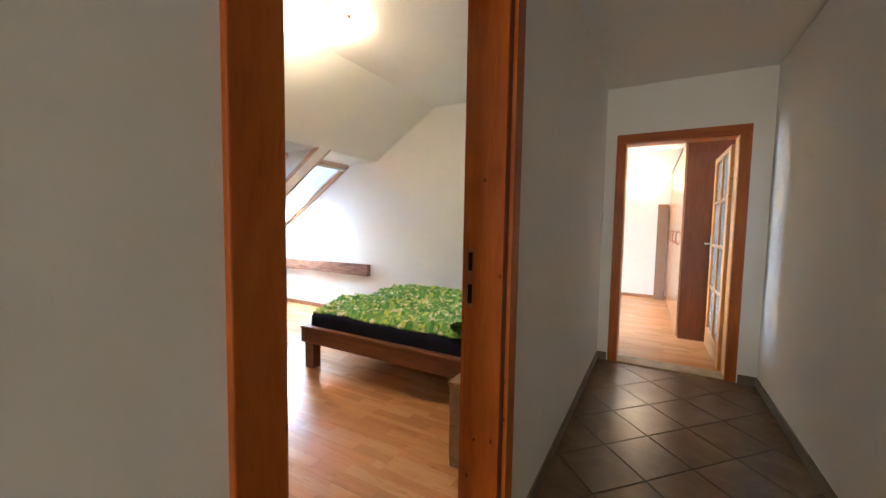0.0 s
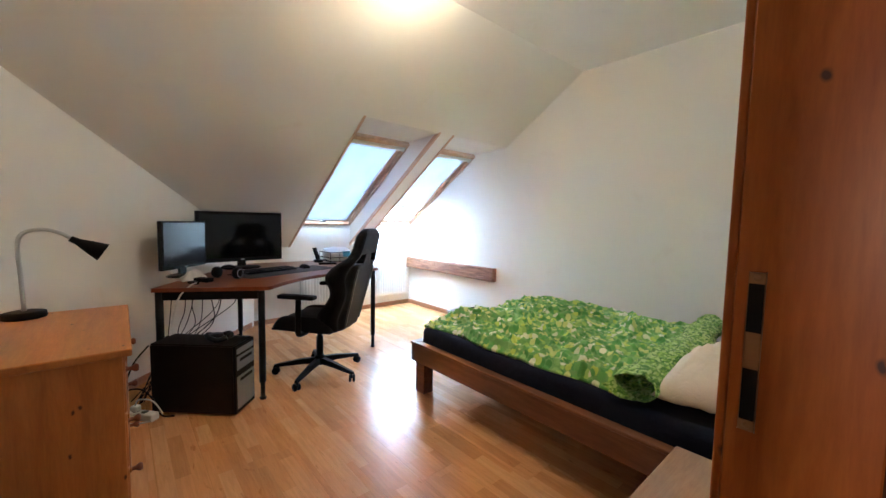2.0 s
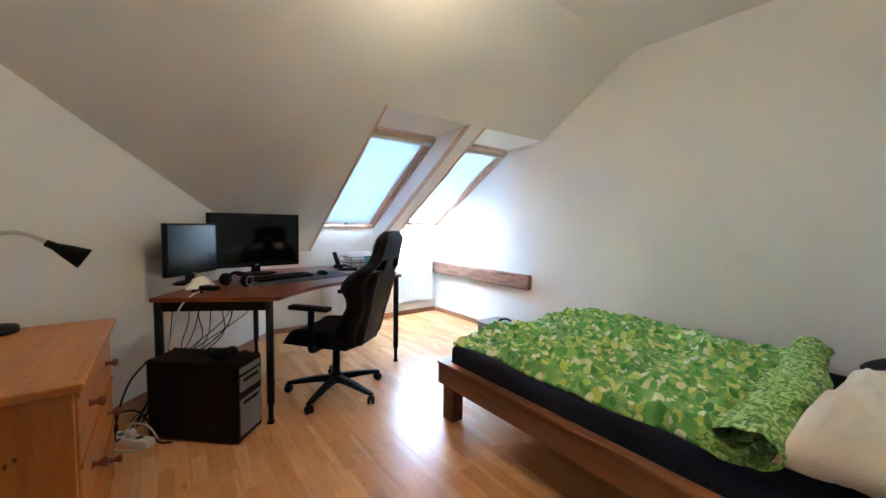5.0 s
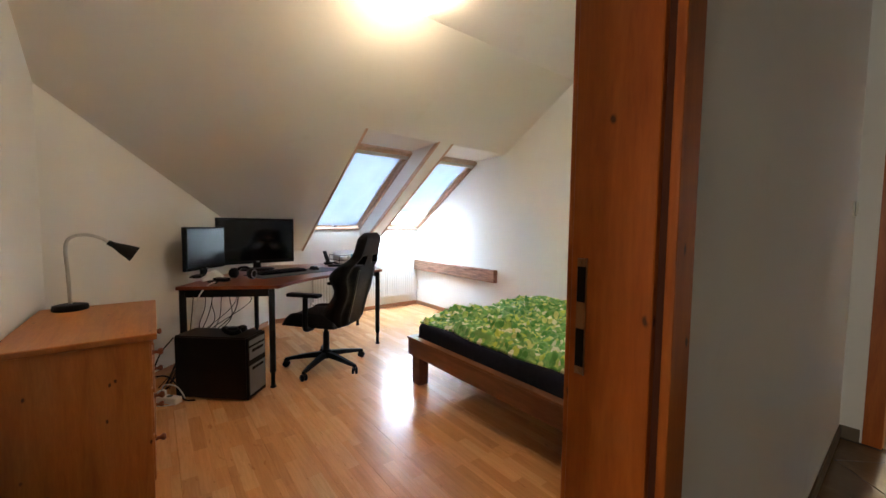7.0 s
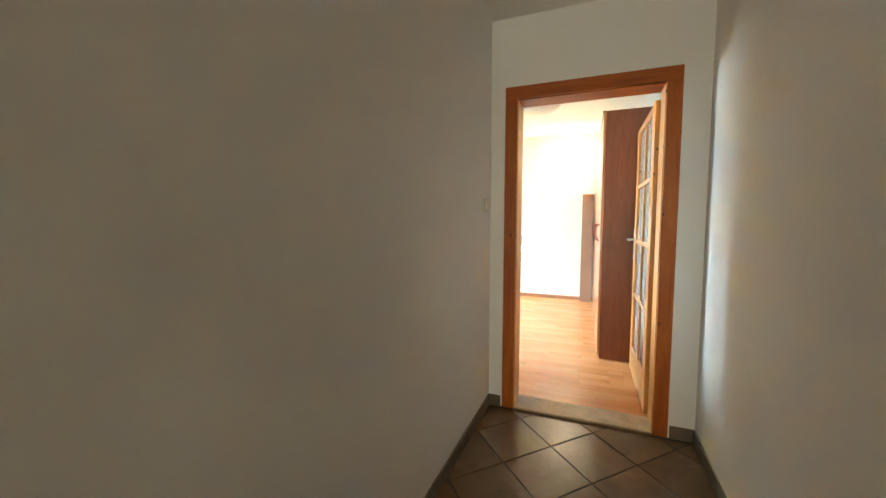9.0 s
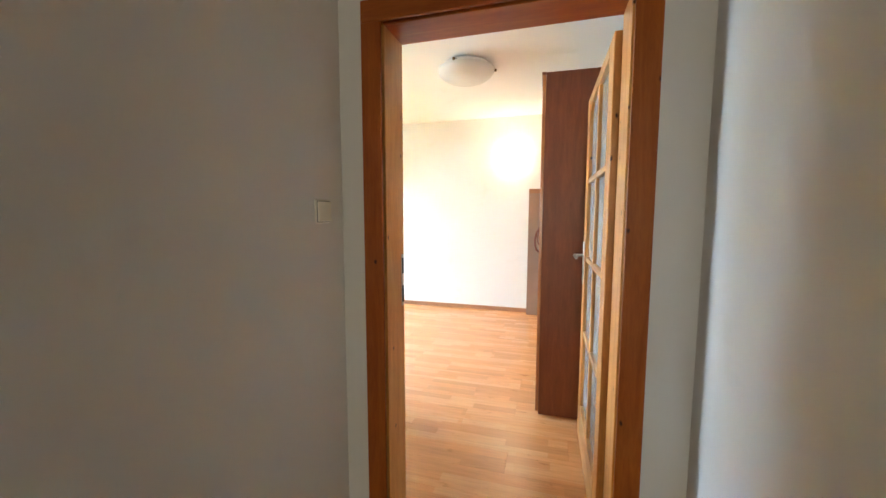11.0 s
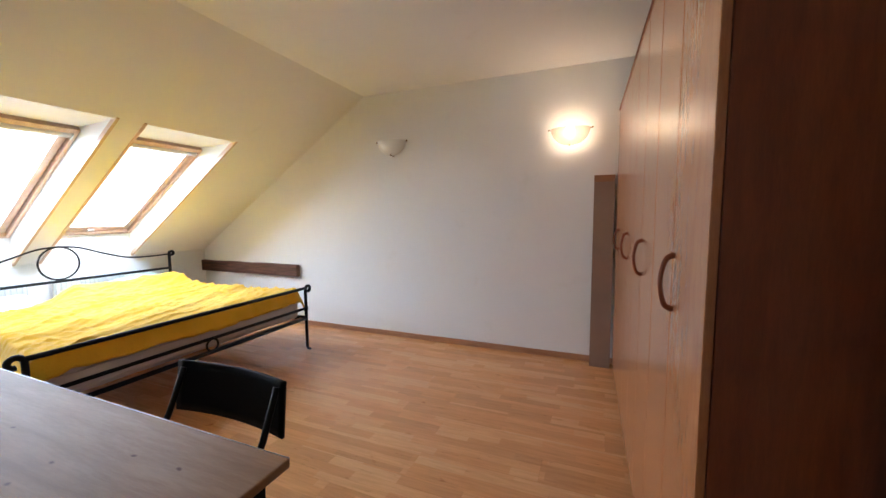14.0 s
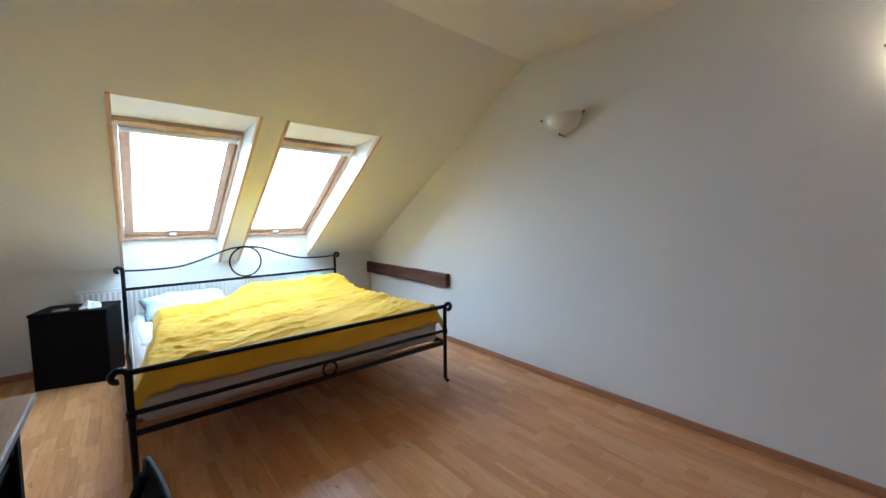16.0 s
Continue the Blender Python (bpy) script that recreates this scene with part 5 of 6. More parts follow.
def pillow_bm():
    bm = pillow(0.20, 0.24, 0.035, 3.0, 14)
    bm.transform(Matrix.Translation((-0.365, 0, 1.06)) @ Matrix.Rotation(radians(76), 4, 'Y') @ Matrix.Diagonal((0.7, 0.9, 1, 1)))
    return bm


BASE_TURN = 18.0
chair = office_chair(-2.87, -2.02, -141.0)


# ---- dresser with its lamp ----
def dresser():
    t = thing("dresser", "knotty pine chest of drawers with turned wooden knobs", "dresser", -2.19, -3.43, 0)
    w, d = 0.42, 0.235
    for s in (-1, 1):
        part("side_panel", box(min(s * w, s * (w - 0.022)), max(s * w, s * (w - 0.022)), -d, d - 0.004, 0.0, 0.722, 0.002), PINE_SIDE, t)
    part("top", box(-w - 0.02, w + 0.02, -d, d + 0.022, 0.7225, 0.75, 0.005, 2), PINE_DRESSER, t)
    part("back_panel", box(-w + 0.022, w - 0.022, -d, -d + 0.008, 0.05, 0.72), PINE_DRESSER, t)
    part("plinth", box(-w + 0.022, w - 0.022, d - 0.03, d - 0.008, 0.0, 0.07), PINE_DRESSER, t)
    rows = [(0.078, 0.285), (0.291, 0.495), (0.501, 0.71)]
    for z0, z1 in rows:
        dr = part("drawer", box(-w + 0.026, w - 0.026, d - 0.024, d + 0.002, z0, z1, 0.004), PINE_DRESSER, t)
        part("drawer_lip", box(-w + 0.026, w - 0.026, d + 0.0022, d + 0.008, z1 - 0.02, z1, 0.003), PINE_DRESSER, dr)
        for kx in (-0.21, 0.21):
            prof = [(0, 0.042), (0.012, 0.041), (0.0165, 0.034), (0.015, 0.027), (0.008, 0.018), (0.008, 0.008), (0.013, 0.0)]
            part("knob", lathe(prof, 14, m=Matrix.Translation((kx, d + 0.002, (z0 + z1) / 2)) @ Matrix.Rotation(-math.pi / 2, 4, 'X')), KNOB, dr, "turned reddish knob")
    return t


dresser()
lamp = thing("desk_lamp", "black gooseneck desk lamp standing on the dresser", "lamp", -2.55, -3.535, 0.7502)
part("base", lathe([(0, 0), (0.072, 0), (0.075, 0.006), (0.072, 0.026), (0.05, 0.031), (0, 0.032)], 32), BLACK_PLASTIC, lamp)
part("gooseneck", tube(curve([(0, 0, 0.03), (0, -0.004, 0.2), (0, -0.008, 0.33), (0.0, 0.012, 0.385), (0.004, 0.07, 0.402), (0.006, 0.13, 0.385), (0.008, 0.175, 0.352)], 6), 0.0085, 10), CHROME, lamp, "grey metal gooseneck")
hd = lathe([(0, 0.0), (0.014, 0.0), (0.016, 0.03), (0.030, 0.075), (0.046, 0.135), (0.043, 0.135), (0.027, 0.075), (0.0, 0.05)], 24)
hd.transform(Matrix.Translation((0.008, 0.162, 0.36)) @ Matrix.Rotation(radians(-122), 4, 'X'))
part("shade", hd, BLACK_PLASTIC, lamp, "conical black shade")


# ---- first bed ----
b1 = thing("bed", "low walnut bed frame on square legs beside the white wall", "bed")
BX0, BX1, BY0, BY1 = -2.15, -0.175, -1.645, -0.16
part("foot_rail", box(BX0, BX0 + 0.035, BY0, BY1, 0.235, 0.355, 0.004, 2), WALNUT_Y, b1)
for y0, y1 in ((BY0, BY0 + 0.035), (BY1 - 0.035, BY1)):
    part("side_rail", box(BX0 + 0.036, BX1 - 0.03, y0, y1, 0.235, 0.355, 0.004, 2), WALNUT, b1)
part("rail_cap", box(BX0 - 0.006, BX0 + 0.05, BY0 - 0.006, BY1, 0.3552, 0.372, 0.003), WALNUT_Y, b1)
part("rail_cap", box(BX0 + 0.051, BX1 - 0.03, BY0 - 0.006, BY0 + 0.05, 0.3552, 0.372, 0.003), WALNUT, b1)
part("head_rail", box(BX1 - 0.029, BX1, BY0, BY1, 0.235, 0.372, 0.004), WALNUT_Y, b1)
for x in (BX0 + 0.004, BX1 - 0.11):
    for y in (BY0 + 0.038, BY1 - 0.125):
        part("leg", box(x, x + 0.095, y, y + 0.085, 0, 0.34, 0.004, 2), WALNUT, b1)
for k in range(12):
    x = BX0 + 0.12 + k * 0.152
    part("slat", box(x, x + 0.07, BY0 + 0.036, BY1 - 0.036, 0.30, 0.318), PINE_DRESSER, b1)


def soft_block(x0, x1, y0, y1, z0, z1, r=0.035, seed=0.0, amp=0.006):
    bm = box(x0, x1, y0, y1, z0, z1, r, 4)
    bmesh.ops.subdivide_edges(bm, edges=[e for e in bm.edges if e.calc_length() > 0.3], cuts=14, use_grid_fill=True)
    for v in bm.verts:
        v.co += Vector((0, 0, amp * n3(v.co.x * 5 + seed, v.co.y * 5)))
    for f in bm.faces:
        f.smooth = True
    return bm


tagged(link("mattress", soft_block(BX0 + 0.045, BX1 - 0.035, BY0 + 0.05, BY1 - 0.04, 0.319, 0.475, 0.04, 1.0), NAVY), "mattress in a dark navy fitted sheet", "mattress")
dv = thing("duvet", "crumpled green and yellow dotted duvet with a rolled-back end", "duvet")
part("cover", cover(-2.11, -0.74, BY0 + 0.085, BY1 + 0.05, 0.532, 0.045, 0.041, 2.0, 260, 260, 1.0, 1.7, 0.06), GREEN_DOTS, dv)


def roll_end():
    """The turned-back end of the duvet, a loose roll with its spiral showing."""
    bm = bmesh.new()
    nl, na = 60, 60
    rows = []
    for i in range(nl + 1):
        u = i / nl
        y = BY0 + 0.04 + (BY1 - BY0 - 0.01) * u
        row = []
        for k in range(na + 1):
            a = k / na * 2 * math.pi * 1.75
            r = 0.092 - 0.040 * (a / (2 * math.pi * 1.75)) * 1.9 + 0.020 * crumple(u * 1.5, a * 0.12, 6.0) + 0.018 * n3(u * 3, 2.0)
            cx = -0.66 - 0.09 * u * u + 0.03 * n3(u * 2.5, 9.0)
            row.append(bm.verts.new((cx + 1.32 * r * math.cos(a + 3.6), y + 0.02 * n3(a * 0.6, 4.0) * (1 if u in (0, 1) else 0), max(0.484, 0.563 + 0.82 * r * math.sin(a + 3.6)) + 0.002 * k / na)))
        rows.append(row)
    for p, q in zip(rows, rows[1:]):
        for k in range(na):
            bm.faces.new((p[k], p[k + 1], q[k + 1], q[k])).smooth = True
    bmesh.ops.recalc_face_normals(bm, faces=bm.faces)
    return bm


part("rolled_end", roll_end(), GREEN_BLOCKS, dv, "rolled end with a green block print")
pl = thing("pillow", "large cream cotton pillow leaning at the head of the bed", "pillow", -0.350, -1.12, 0.572, -4)
bm = pillow(0.42, 0.97, 0.14, 5.0, 60)
bm.transform(Matrix.Rotation(radians(-9), 4, 'Y'))
part("pillowcase", bm, CREAM, pl)
pl2 = thing("pillow", "dark grey pillow against the wall at the bed head", "pillow", -0.345, -0.50, 0.555, 6)
part("pillowcase", pillow(0.34, 0.50, 0.085, 8.0, 24), cloth("dark_pillowcase", (0.016, 0.016, 0.018), sheen=0.03), pl2)

ns = thing("nightstand", "small beige oak bedside box by the door", "nightstand", -0.315, -1.935, 0)
part("body", box(-0.125, 0.13, -0.195, 0.195, 0.0, 0.43, 0.003), BEIGE_WOOD, ns)
part("top", box(-0.135, 0.13, -0.205, 0.205, 0.4302, 0.452, 0.003), BEIGE_WOOD, ns)
part("drawer_front", box(-0.133, -0.1252, -0.188, 0.188, 0.23, 0.42, 0.002), BEIGE_WOOD, ns)
part("drawer_front", box(-0.133, -0.1252, -0.188, 0.188, 0.03, 0.222, 0.002), BEIGE_WOOD, ns)

bk = thing("storage_basket", "grey plastic box with dark things in it beyond the bed", "box", -3.10, -0.13, 0)
part("tub", prism([(-0.17, 0.0), (0.17, 0.0), (0.2, 0.16), (-0.2, 0.16)], -0.15, 0.15), plain("grey_plastic", (0.22, 0.22, 0.22), 0.5), bk)
part("rim", box(-0.21, 0.21, -0.16, 0.16, 0.1602, 0.175, 0.004), plain("grey_plastic_rim", (0.26, 0.26, 0.26), 0.5), bk)
part("strap", tube(curve([(0.0, -0.05, 0.175), (0.05, -0.03, 0.225), (0.12, 0.0, 0.23), (0.17, 0.02, 0.18)], 5), 0.012, 8), BLACK_PLASTIC, bk)


# ---- second bedroom: iron bed ----
def scroll(x, y, z, way, r=0.03):
    """A forged curl that leaves the top of a post towards way (+1 or -1 along y)."""
    pts = []
    for k in range(13):
        a = k / 12 * 1.55 * math.pi
        rr = r * (1 - 0.45 * k / 12)
        pts.append((x, y + way * (r - rr * math.cos(a)), z + rr * math.sin(a)))
    return pts


def iron_bed():
    t = thing("iron_bed", "black wrought-iron double bed with a curved headboard", "bed")
    fx, hx, ya, yb = -2.16, -4.20, 1.19, 3.15
    for y in (ya, yb):
        part("foot_post", tube([(fx, y, 0.035), (fx, y, 0.3), (fx, y, 0.61)] + scroll(fx, y, 0.612, -1 if y == ya else 1, 0.036), 0.0155, 10), IRON, t)
        part("foot_curl", tube([(fx, y, 0.045)] + [(fx + 0.022 * (1 - math.cos(a)), y, 0.034 - 0.022 * math.sin(a) + 0.004) for a in [k * 0.3 for k in range(9)]], 0.0125, 8), IRON, t)
        part("joint_collar", tube([(fx, y, 0.40), (fx, y, 0.44)], 0.021, 10), IRON, t)
        part("head_post", tube([(hx, y, 0.0), (hx, y, 0.5), (hx, y, 0.90)] + scroll(hx, y, 0.905, -1 if y == ya else 1, 0.028), 0.0155, 10), IRON, t)
        part("side_rail", box(hx, fx, y - 0.012, y + 0.012, 0.30, 0.345, 0.003), IRON, t)
    part("foot_rail_top", tube([(fx, ya, 0.625), (fx, yb, 0.625)], 0.0145, 10), IRON, t)
    part("foot_rail_middle", tube([(fx, ya, 0.425), (fx, yb, 0.425)], 0.0125, 10), IRON, t)
    part("foot_rail_bottom", tube([(fx, ya, 0.325), (fx, yb, 0.325)], 0.016, 10), IRON, t)
    cy = (ya + yb) / 2
    part("foot_ring", tube([(fx, cy + 0.045 * math.cos(a), 0.376 + 0.045 * math.sin(a)) for a in [k * math.pi / 12 for k in range(25)]], 0.008, 8, ends=False), IRON, t)
    part("head_rail", tube([(hx, ya, 0.735), (hx, yb, 0.735)], 0.0135, 10), IRON, t)
    part("head_rail_low", tube([(hx, ya, 0.33), (hx, yb, 0.33)], 0.0135, 10), IRON, t)
    for s in (-1, 1):
        e = ya if s < 0 else yb
        pts = [(hx, e, 0.90), (hx, e - s * 0.20, 0.893), (hx, e - s * 0.42, 0.905), (hx, cy + s * 0.36, 0.965), (hx, cy + s * 0.16, 1.04), (hx, cy, 1.062)]
        part("head_curve", tube(curve(pts, 8), 0.0085, 8), IRON, t)
    part("head_ring", tube([(hx, cy + 0.148 * math.cos(a), 0.905 + 0.152 * math.sin(a)) for a in [k * math.pi / 24 for k in range(49)]], 0.008, 8, ends=False), IRON, t)
    for k in range(14):
        x = hx + 0.09 + k * 0.145
        part("slat", box(x, x + 0.07, ya + 0.013, yb - 0.013, 0.312, 0.328), PINE_DRESSER, t)
    return t


iron_bed()
mt = thing("mattress", "pale beige double mattress on the iron bed", "mattress")
part("ticking", soft_block(-4.17, -2.215, 1.215, 3.125, 0.3285, 0.505, 0.05, 3.0), MATTRESS_BEIGE, mt)
for z in (0.368, 0.466):
    ring = [(-4.14, 1.214, z), (-2.245, 1.214, z), (-2.214, 1.245, z), (-2.214, 3.095, z), (-2.245, 3.126, z), (-4.14, 3.126, z)]
    part("piping", tube([Vector(a).lerp(Vector(b), q / 12) for a, b in zip(ring, ring[1:]) for q in range(13 if a is ring[4] else 12)], 0.0055, 6), MATTRESS_BEIGE, mt)
sh = tagged(link("bed_sheet", cover(-4.15, -3.0, 1.20, 2.2, 0.525, 0.16, 0.006, 7.0, 50, 50, edge=0.06, wave=0.015), WHITE_SHEET), "white fitted sheet showing at the bed head", "sheet")


def yellow_cover():
    def f(u, v):
        inset = 0.15 * smooth((1 - u) * 1.3) * (1 - v) ** 2
        y = 1.195 + inset + (1.985 - inset) * v + 0.025 * n3(u * 5, 3.0)
        head = -3.80 - 0.28 * smooth((v - 0.28) / 0.3) + 0.07 * n3(v * 4, 8.0)
        x = head + (-2.185 - head) * u + 0.012 * n3(v * 5, 6.0) + 0.016 * n3(v * 22, u * 3, 11.0) * smooth((u - 0.9) / 0.1) - 0.008 * smooth((u - 0.9) / 0.1)
        d0, d1 = v * 1.985, (1 - v) * 1.985
        side = smooth(min(d0, d1) / 0.07)
        foot = smooth((1 - u) * 1.6 / 0.05)
        headd = smooth(u * 1.6 / 0.05)
        bulge = 0.115 * math.exp(-((u - 0.05) / 0.10) ** 2) * smooth((v - 0.30) / 0.18) * (0.75 + 0.5 * n3(v * 6, 1.0))
        def crease(a, width):
            return max(0.0, 1 - abs(a) * width) ** 1.3
        wx, wy = x + 0.14 * n3(x * 1.7, y * 1.7, 4.0), y + 0.14 * n3(x * 1.7, y * 1.7, 9.0)
        fade = 0.55 + 0.9 * n3(x * 2.2, y * 2.2, 21.0)
        folds = (0.026 * crease(n3(wx * 2.6 + wy * 1.2, wy * 0.5, 1.0), 3.4) + 0.020 * crease(n3(wx * 5.5 + wy * 2.4, wy * 0.9, 2.0), 3.2)
                 + 0.014 * crease(n3(wx * 11 - wy * 3.0, wy * 2.2, 3.0), 3.0) * max(0.0, fade) + 0.008 * crease(n3(wx * 21 + wy * 7, wy * 5, 5.0), 2.8) + 0.003 * n3(x * 30, y * 30, 3.0))
        z = 0.585 + bulge - (0.045 + 0.05 * u) * (1 - side) - 0.10 * (1 - foot) - 0.045 * (1 - headd) + folds * (0.5 + 0.5 * side * foot) + 0.02 * n3(x * 1.5, y * 1.5, 7.0)
        return (x, y, z)
    return sheet(220, 240, f, 0.02)


tagged(link("duvet", yellow_cover(), YELLOW), "creased bright yellow duvet spread over the iron bed", "duvet")
p = thing("pillow", "pale blue checked pillow at the bed head", "pillow", -3.93, 1.62, 0.575, 3)
bm = pillow(0.46, 0.66, 0.085, 2.0, 30)
bm.transform(Matrix.Rotation(radians(14), 4, 'Y'))
part("pillowcase", bm, BLUE_PILLOW, p)
p = thing("pillow", "mint green pillow tucked under the yellow duvet", "pillow", -4.03, 2.72, 0.592, -2)
bm = pillow(0.40, 0.66, 0.085, 6.0, 30)
bm.transform(Matrix.Rotation(radians(12), 4, 'Y'))
part("pillowcase", bm, MINT, p)

# a wire of small fairy lights wound along the headboard
fl = thing("fairy_lights", "thin clear wire of tiny unlit fairy lights on the headboard", "string lights", -4.20, 1.19, 0)
rnd = random.Random(3)
pts = []
for k in range(40):
    y = 0.03 + 1.9 * k / 39
    pts.append((0.012 * math.sin(k * 1.3), y, 0.88 + 0.10 * math.exp(-((y - 0.98) / 0.35) ** 2) - 0.035 * abs(math.sin(k * 0.55)) + rnd.uniform(-0.008, 0.008)))
part("wire", tube(curve(pts, 3), 0.0014, 4), WHITE_CABLE, fl)
for k in range(0, 40, 2):
    part("bulb_cap", lathe([(0, -0.006), (0.003, -0.003), (0.003, 0.004), (0, 0.008)], 6, m=Matrix.Translation(pts[k])), WHITE_PLASTIC, fl)

# black bedside cube
nt2 = thing("nightstand", "black cube nightstand beside the iron bed", "nightstand", -4.285, 0.885, 0, -14.5)
part("body", box(-0.19, 0.18, -0.235, 0.235, 0.0, 0.59, 0.004, 2), BLACK_WOOD, nt2)
part("top", box(-0.19, 0.19, -0.24, 0.24, 0.5902, 0.612, 0.004), BLACK_WOOD, nt2)
part("door", box(0.1802, 0.19, -0.228, 0.228, 0.012, 0.578, 0.003), BLACK_WOOD, nt2)
crumpled("tissue_pack", "crumpled white tissues lying on the black nightstand", "tissues", -4.22, 0.97, 0.6125, 0.17, 0.13, 0.05, PAPER, 5.0)
cs = thing("coaster", "flat brown coaster on the black nightstand", "coaster", -4.22, 0.79, 0.6122)
part("slab", box(-0.05, 0.05, -0.05, 0.05, 0, 0.006, 0.002), CARDBOARD, cs)


# ---- second bedroom: desk, chair, wardrobe, board ----
dk = thing("writing_desk", "pine-topped writing desk with black legs and drawers", "desk")
X0, X1, Y0, Y1 = -1.76, -0.19, 0.195, 0.95
part("tabletop", box(X0, X1, Y0, Y1, 0.728, 0.752, 0.004, 2), PINE_DESK, dk)
for x in (X0 + 0.04, X1 - 0.095):
    for y in (Y0 + 0.03, Y1 - 0.09):
        bm = box(x, x + 0.055, y, y + 0.055, 0, 0.7275, 0.004)
        for v in bm.verts:
            if v.co.z < 0.1:
                v.co.x = x + 0.0275 + (v.co.x - x - 0.0275) * 0.72
                v.co.y = y + 0.0275 + (v.co.y - y - 0.0275) * 0.72
        part("leg", bm, BLACK_WOOD, dk)
for x in (X0 + 0.052, X1 - 0.078):
    part("apron", box(x, x + 0.022, Y0 + 0.086, Y1 - 0.092, 0.555, 0.7275, 0.002), BLACK_WOOD, dk)
part("edge_band", box(X0 + 0.004, X1 - 0.004, Y1 + 0.0003, Y1 + 0.0025, 0.7285, 0.7515, 0.0005), EDGE_GREY, dk, "thin pale metal edge strip")
part("apron", box(X0 + 0.096, X1 - 0.096, Y0 + 0.04, Y0 + 0.062, 0.555, 0.7275, 0.002), BLACK_WOOD, dk)
part("front_rail", box(X0 + 0.096, X1 - 0.096, Y1 - 0.075, Y1 - 0.055, 0.56, 0.578, 0.002), BLACK_WOOD, dk)
for a, b in ((X0 + 0.10, -1.0), (-0.95, X1 - 0.10)):
    dr = part("drawer", box(a, b, Y1 - 0.076, Y1 - 0.056, 0.582, 0.722, 0.003), BLACK_WOOD, dk)
    part("drawer_box", box(a + 0.02, b - 0.02, Y0 + 0.12, Y1 - 0.078, 0.59, 0.70), BLACK_WOOD, dr)
    for kx in (a + 0.1, b - 0.1):
        part("drawer_knob", lathe([(0, 0.03), (0.014, 0.028), (0.017, 0.022), (0.009, 0.012), (0.009, 0)], 12, m=Matrix.Translation((kx, Y1 - 0.056, 0.652)) @ Matrix.Rotation(-math.pi / 2, 4, 'X')), BLACK_METAL, dr)

fc = thing("folding_chair", "black folding chair with a curved back panel at the desk", "chair", -0.742, 0.978, 0)


def back_panel(u, v):
    a = 2 * u - 1
    return (a * 0.268, 0.238 + 0.028 * (1 - a * a) + 0.02 * (v - 0.5), 0.59 + 0.187 * v)


bm = sheet(20, 6, back_panel)
r = bmesh.ops.extrude_face_region(bm, geom=list(bm.faces))
for v in r["geom"]:
    if isinstance(v, bmesh.types.BMVert):
        v.co.y -= 0.012
bmesh.ops.recalc_face_normals(bm, faces=bm.faces)
part("backrest", bm, BLACK_WOOD, fc, "curved black back panel")
part("seat", box(-0.215, 0.215, -0.20, 0.16, 0.425, 0.443, 0.008, 2), BLACK_WOOD, fc)
for s in (-1, 1):
    part("front_leg", tube([(s * 0.235, 0.236, 0.755), (s * 0.235, 0.17, 0.60), (s * 0.235, 0.03, 0.40), (s * 0.235, -0.24, 0.012)], 0.011, 8), BLACK_METAL, fc)
    part("rear_leg", tube([(s * 0.21, -0.17, 0.42), (s * 0.21, 0.03, 0.24), (s * 0.21, 0.24, 0.012)], 0.011, 8), BLACK_METAL, fc)
part("cross_bar", tube([(-0.235, -0.19, 0.085), (0.235, -0.19, 0.085)], 0.009, 8), BLACK_METAL, fc)
part("cross_bar", tube([(-0.21, 0.2, 0.06), (0.21, 0.2, 0.06)], 0.009, 8), BLACK_METAL, fc)

WX, WY0, PITCH, WH, SKEW = 0.685, 1.205, 0.655, 2.2, 1.03
for k in range(4):
    ua = k * PITCH
    w = thing("wardrobe", "tall beech wardrobe unit with a curved reddish handle", "wardrobe", WX - math.sin(radians(SKEW)) * ua, WY0 + math.cos(radians(SKEW)) * ua, 0, SKEW, group="wardrobe row along the wall")
    ub = ua + PITCH
    W = ub - ua - 0.001
    for a in (0, W - 0.018):
        part("side_panel", box(0.021, 0.59, a, a + 0.018, 0.0, WH, 0.001), WARD_SIDE, w, "side panel coloured dark reddish-brown for its shade")
    part("top_panel", box(0.021, 0.59, 0.0185, W - 0.0185, WH - 0.018, WH), WARD_SIDE, w)
    part("bottom_panel", box(0.021, 0.59, 0.0185, W - 0.0185, 0.06, 0.078), WARD_SIDE, w)
    part("plinth", box(0.04, 0.056, 0.0185, W - 0.0185, 0.0, 0.0595), WARD_SIDE, w)
    part("rear_panel", box(0.59, 0.594, 0.0, W, 0.02, WH), WARD_SIDE, w)
    part("cornice", box(-0.006, 0.02, 0.0, W, WH - 0.012, WH + 0.004, 0.002), WARD_SIDE, w)
    h = W / 2
    for j in range(2):
        dr = part("door", box(0.0, 0.0195, j * h + 0.002, (j + 1) * h - 0.002, 0.02, WH - 0.014, 0.0025, 2), WARD_FRONT, w)
        if j == 0:
            yh = h - 0.03
            pts = curve([(0.0, yh + 0.008, 1.215), (-0.020, yh + 0.004, 1.203), (-0.030, yh, 1.173), (-0.034, yh, 1.138), (-0.030, yh, 1.103), (-0.020, yh + 0.004, 1.072), (0.0, yh + 0.008, 1.060)], 5)
            hnd = part("handle", tube(pts, [0.0095 - 0.003 * math.sin(math.pi * q / (len(pts) - 1)) for q in range(len(pts))], 8), KNOB, dr, "curved reddish wooden bow handle")

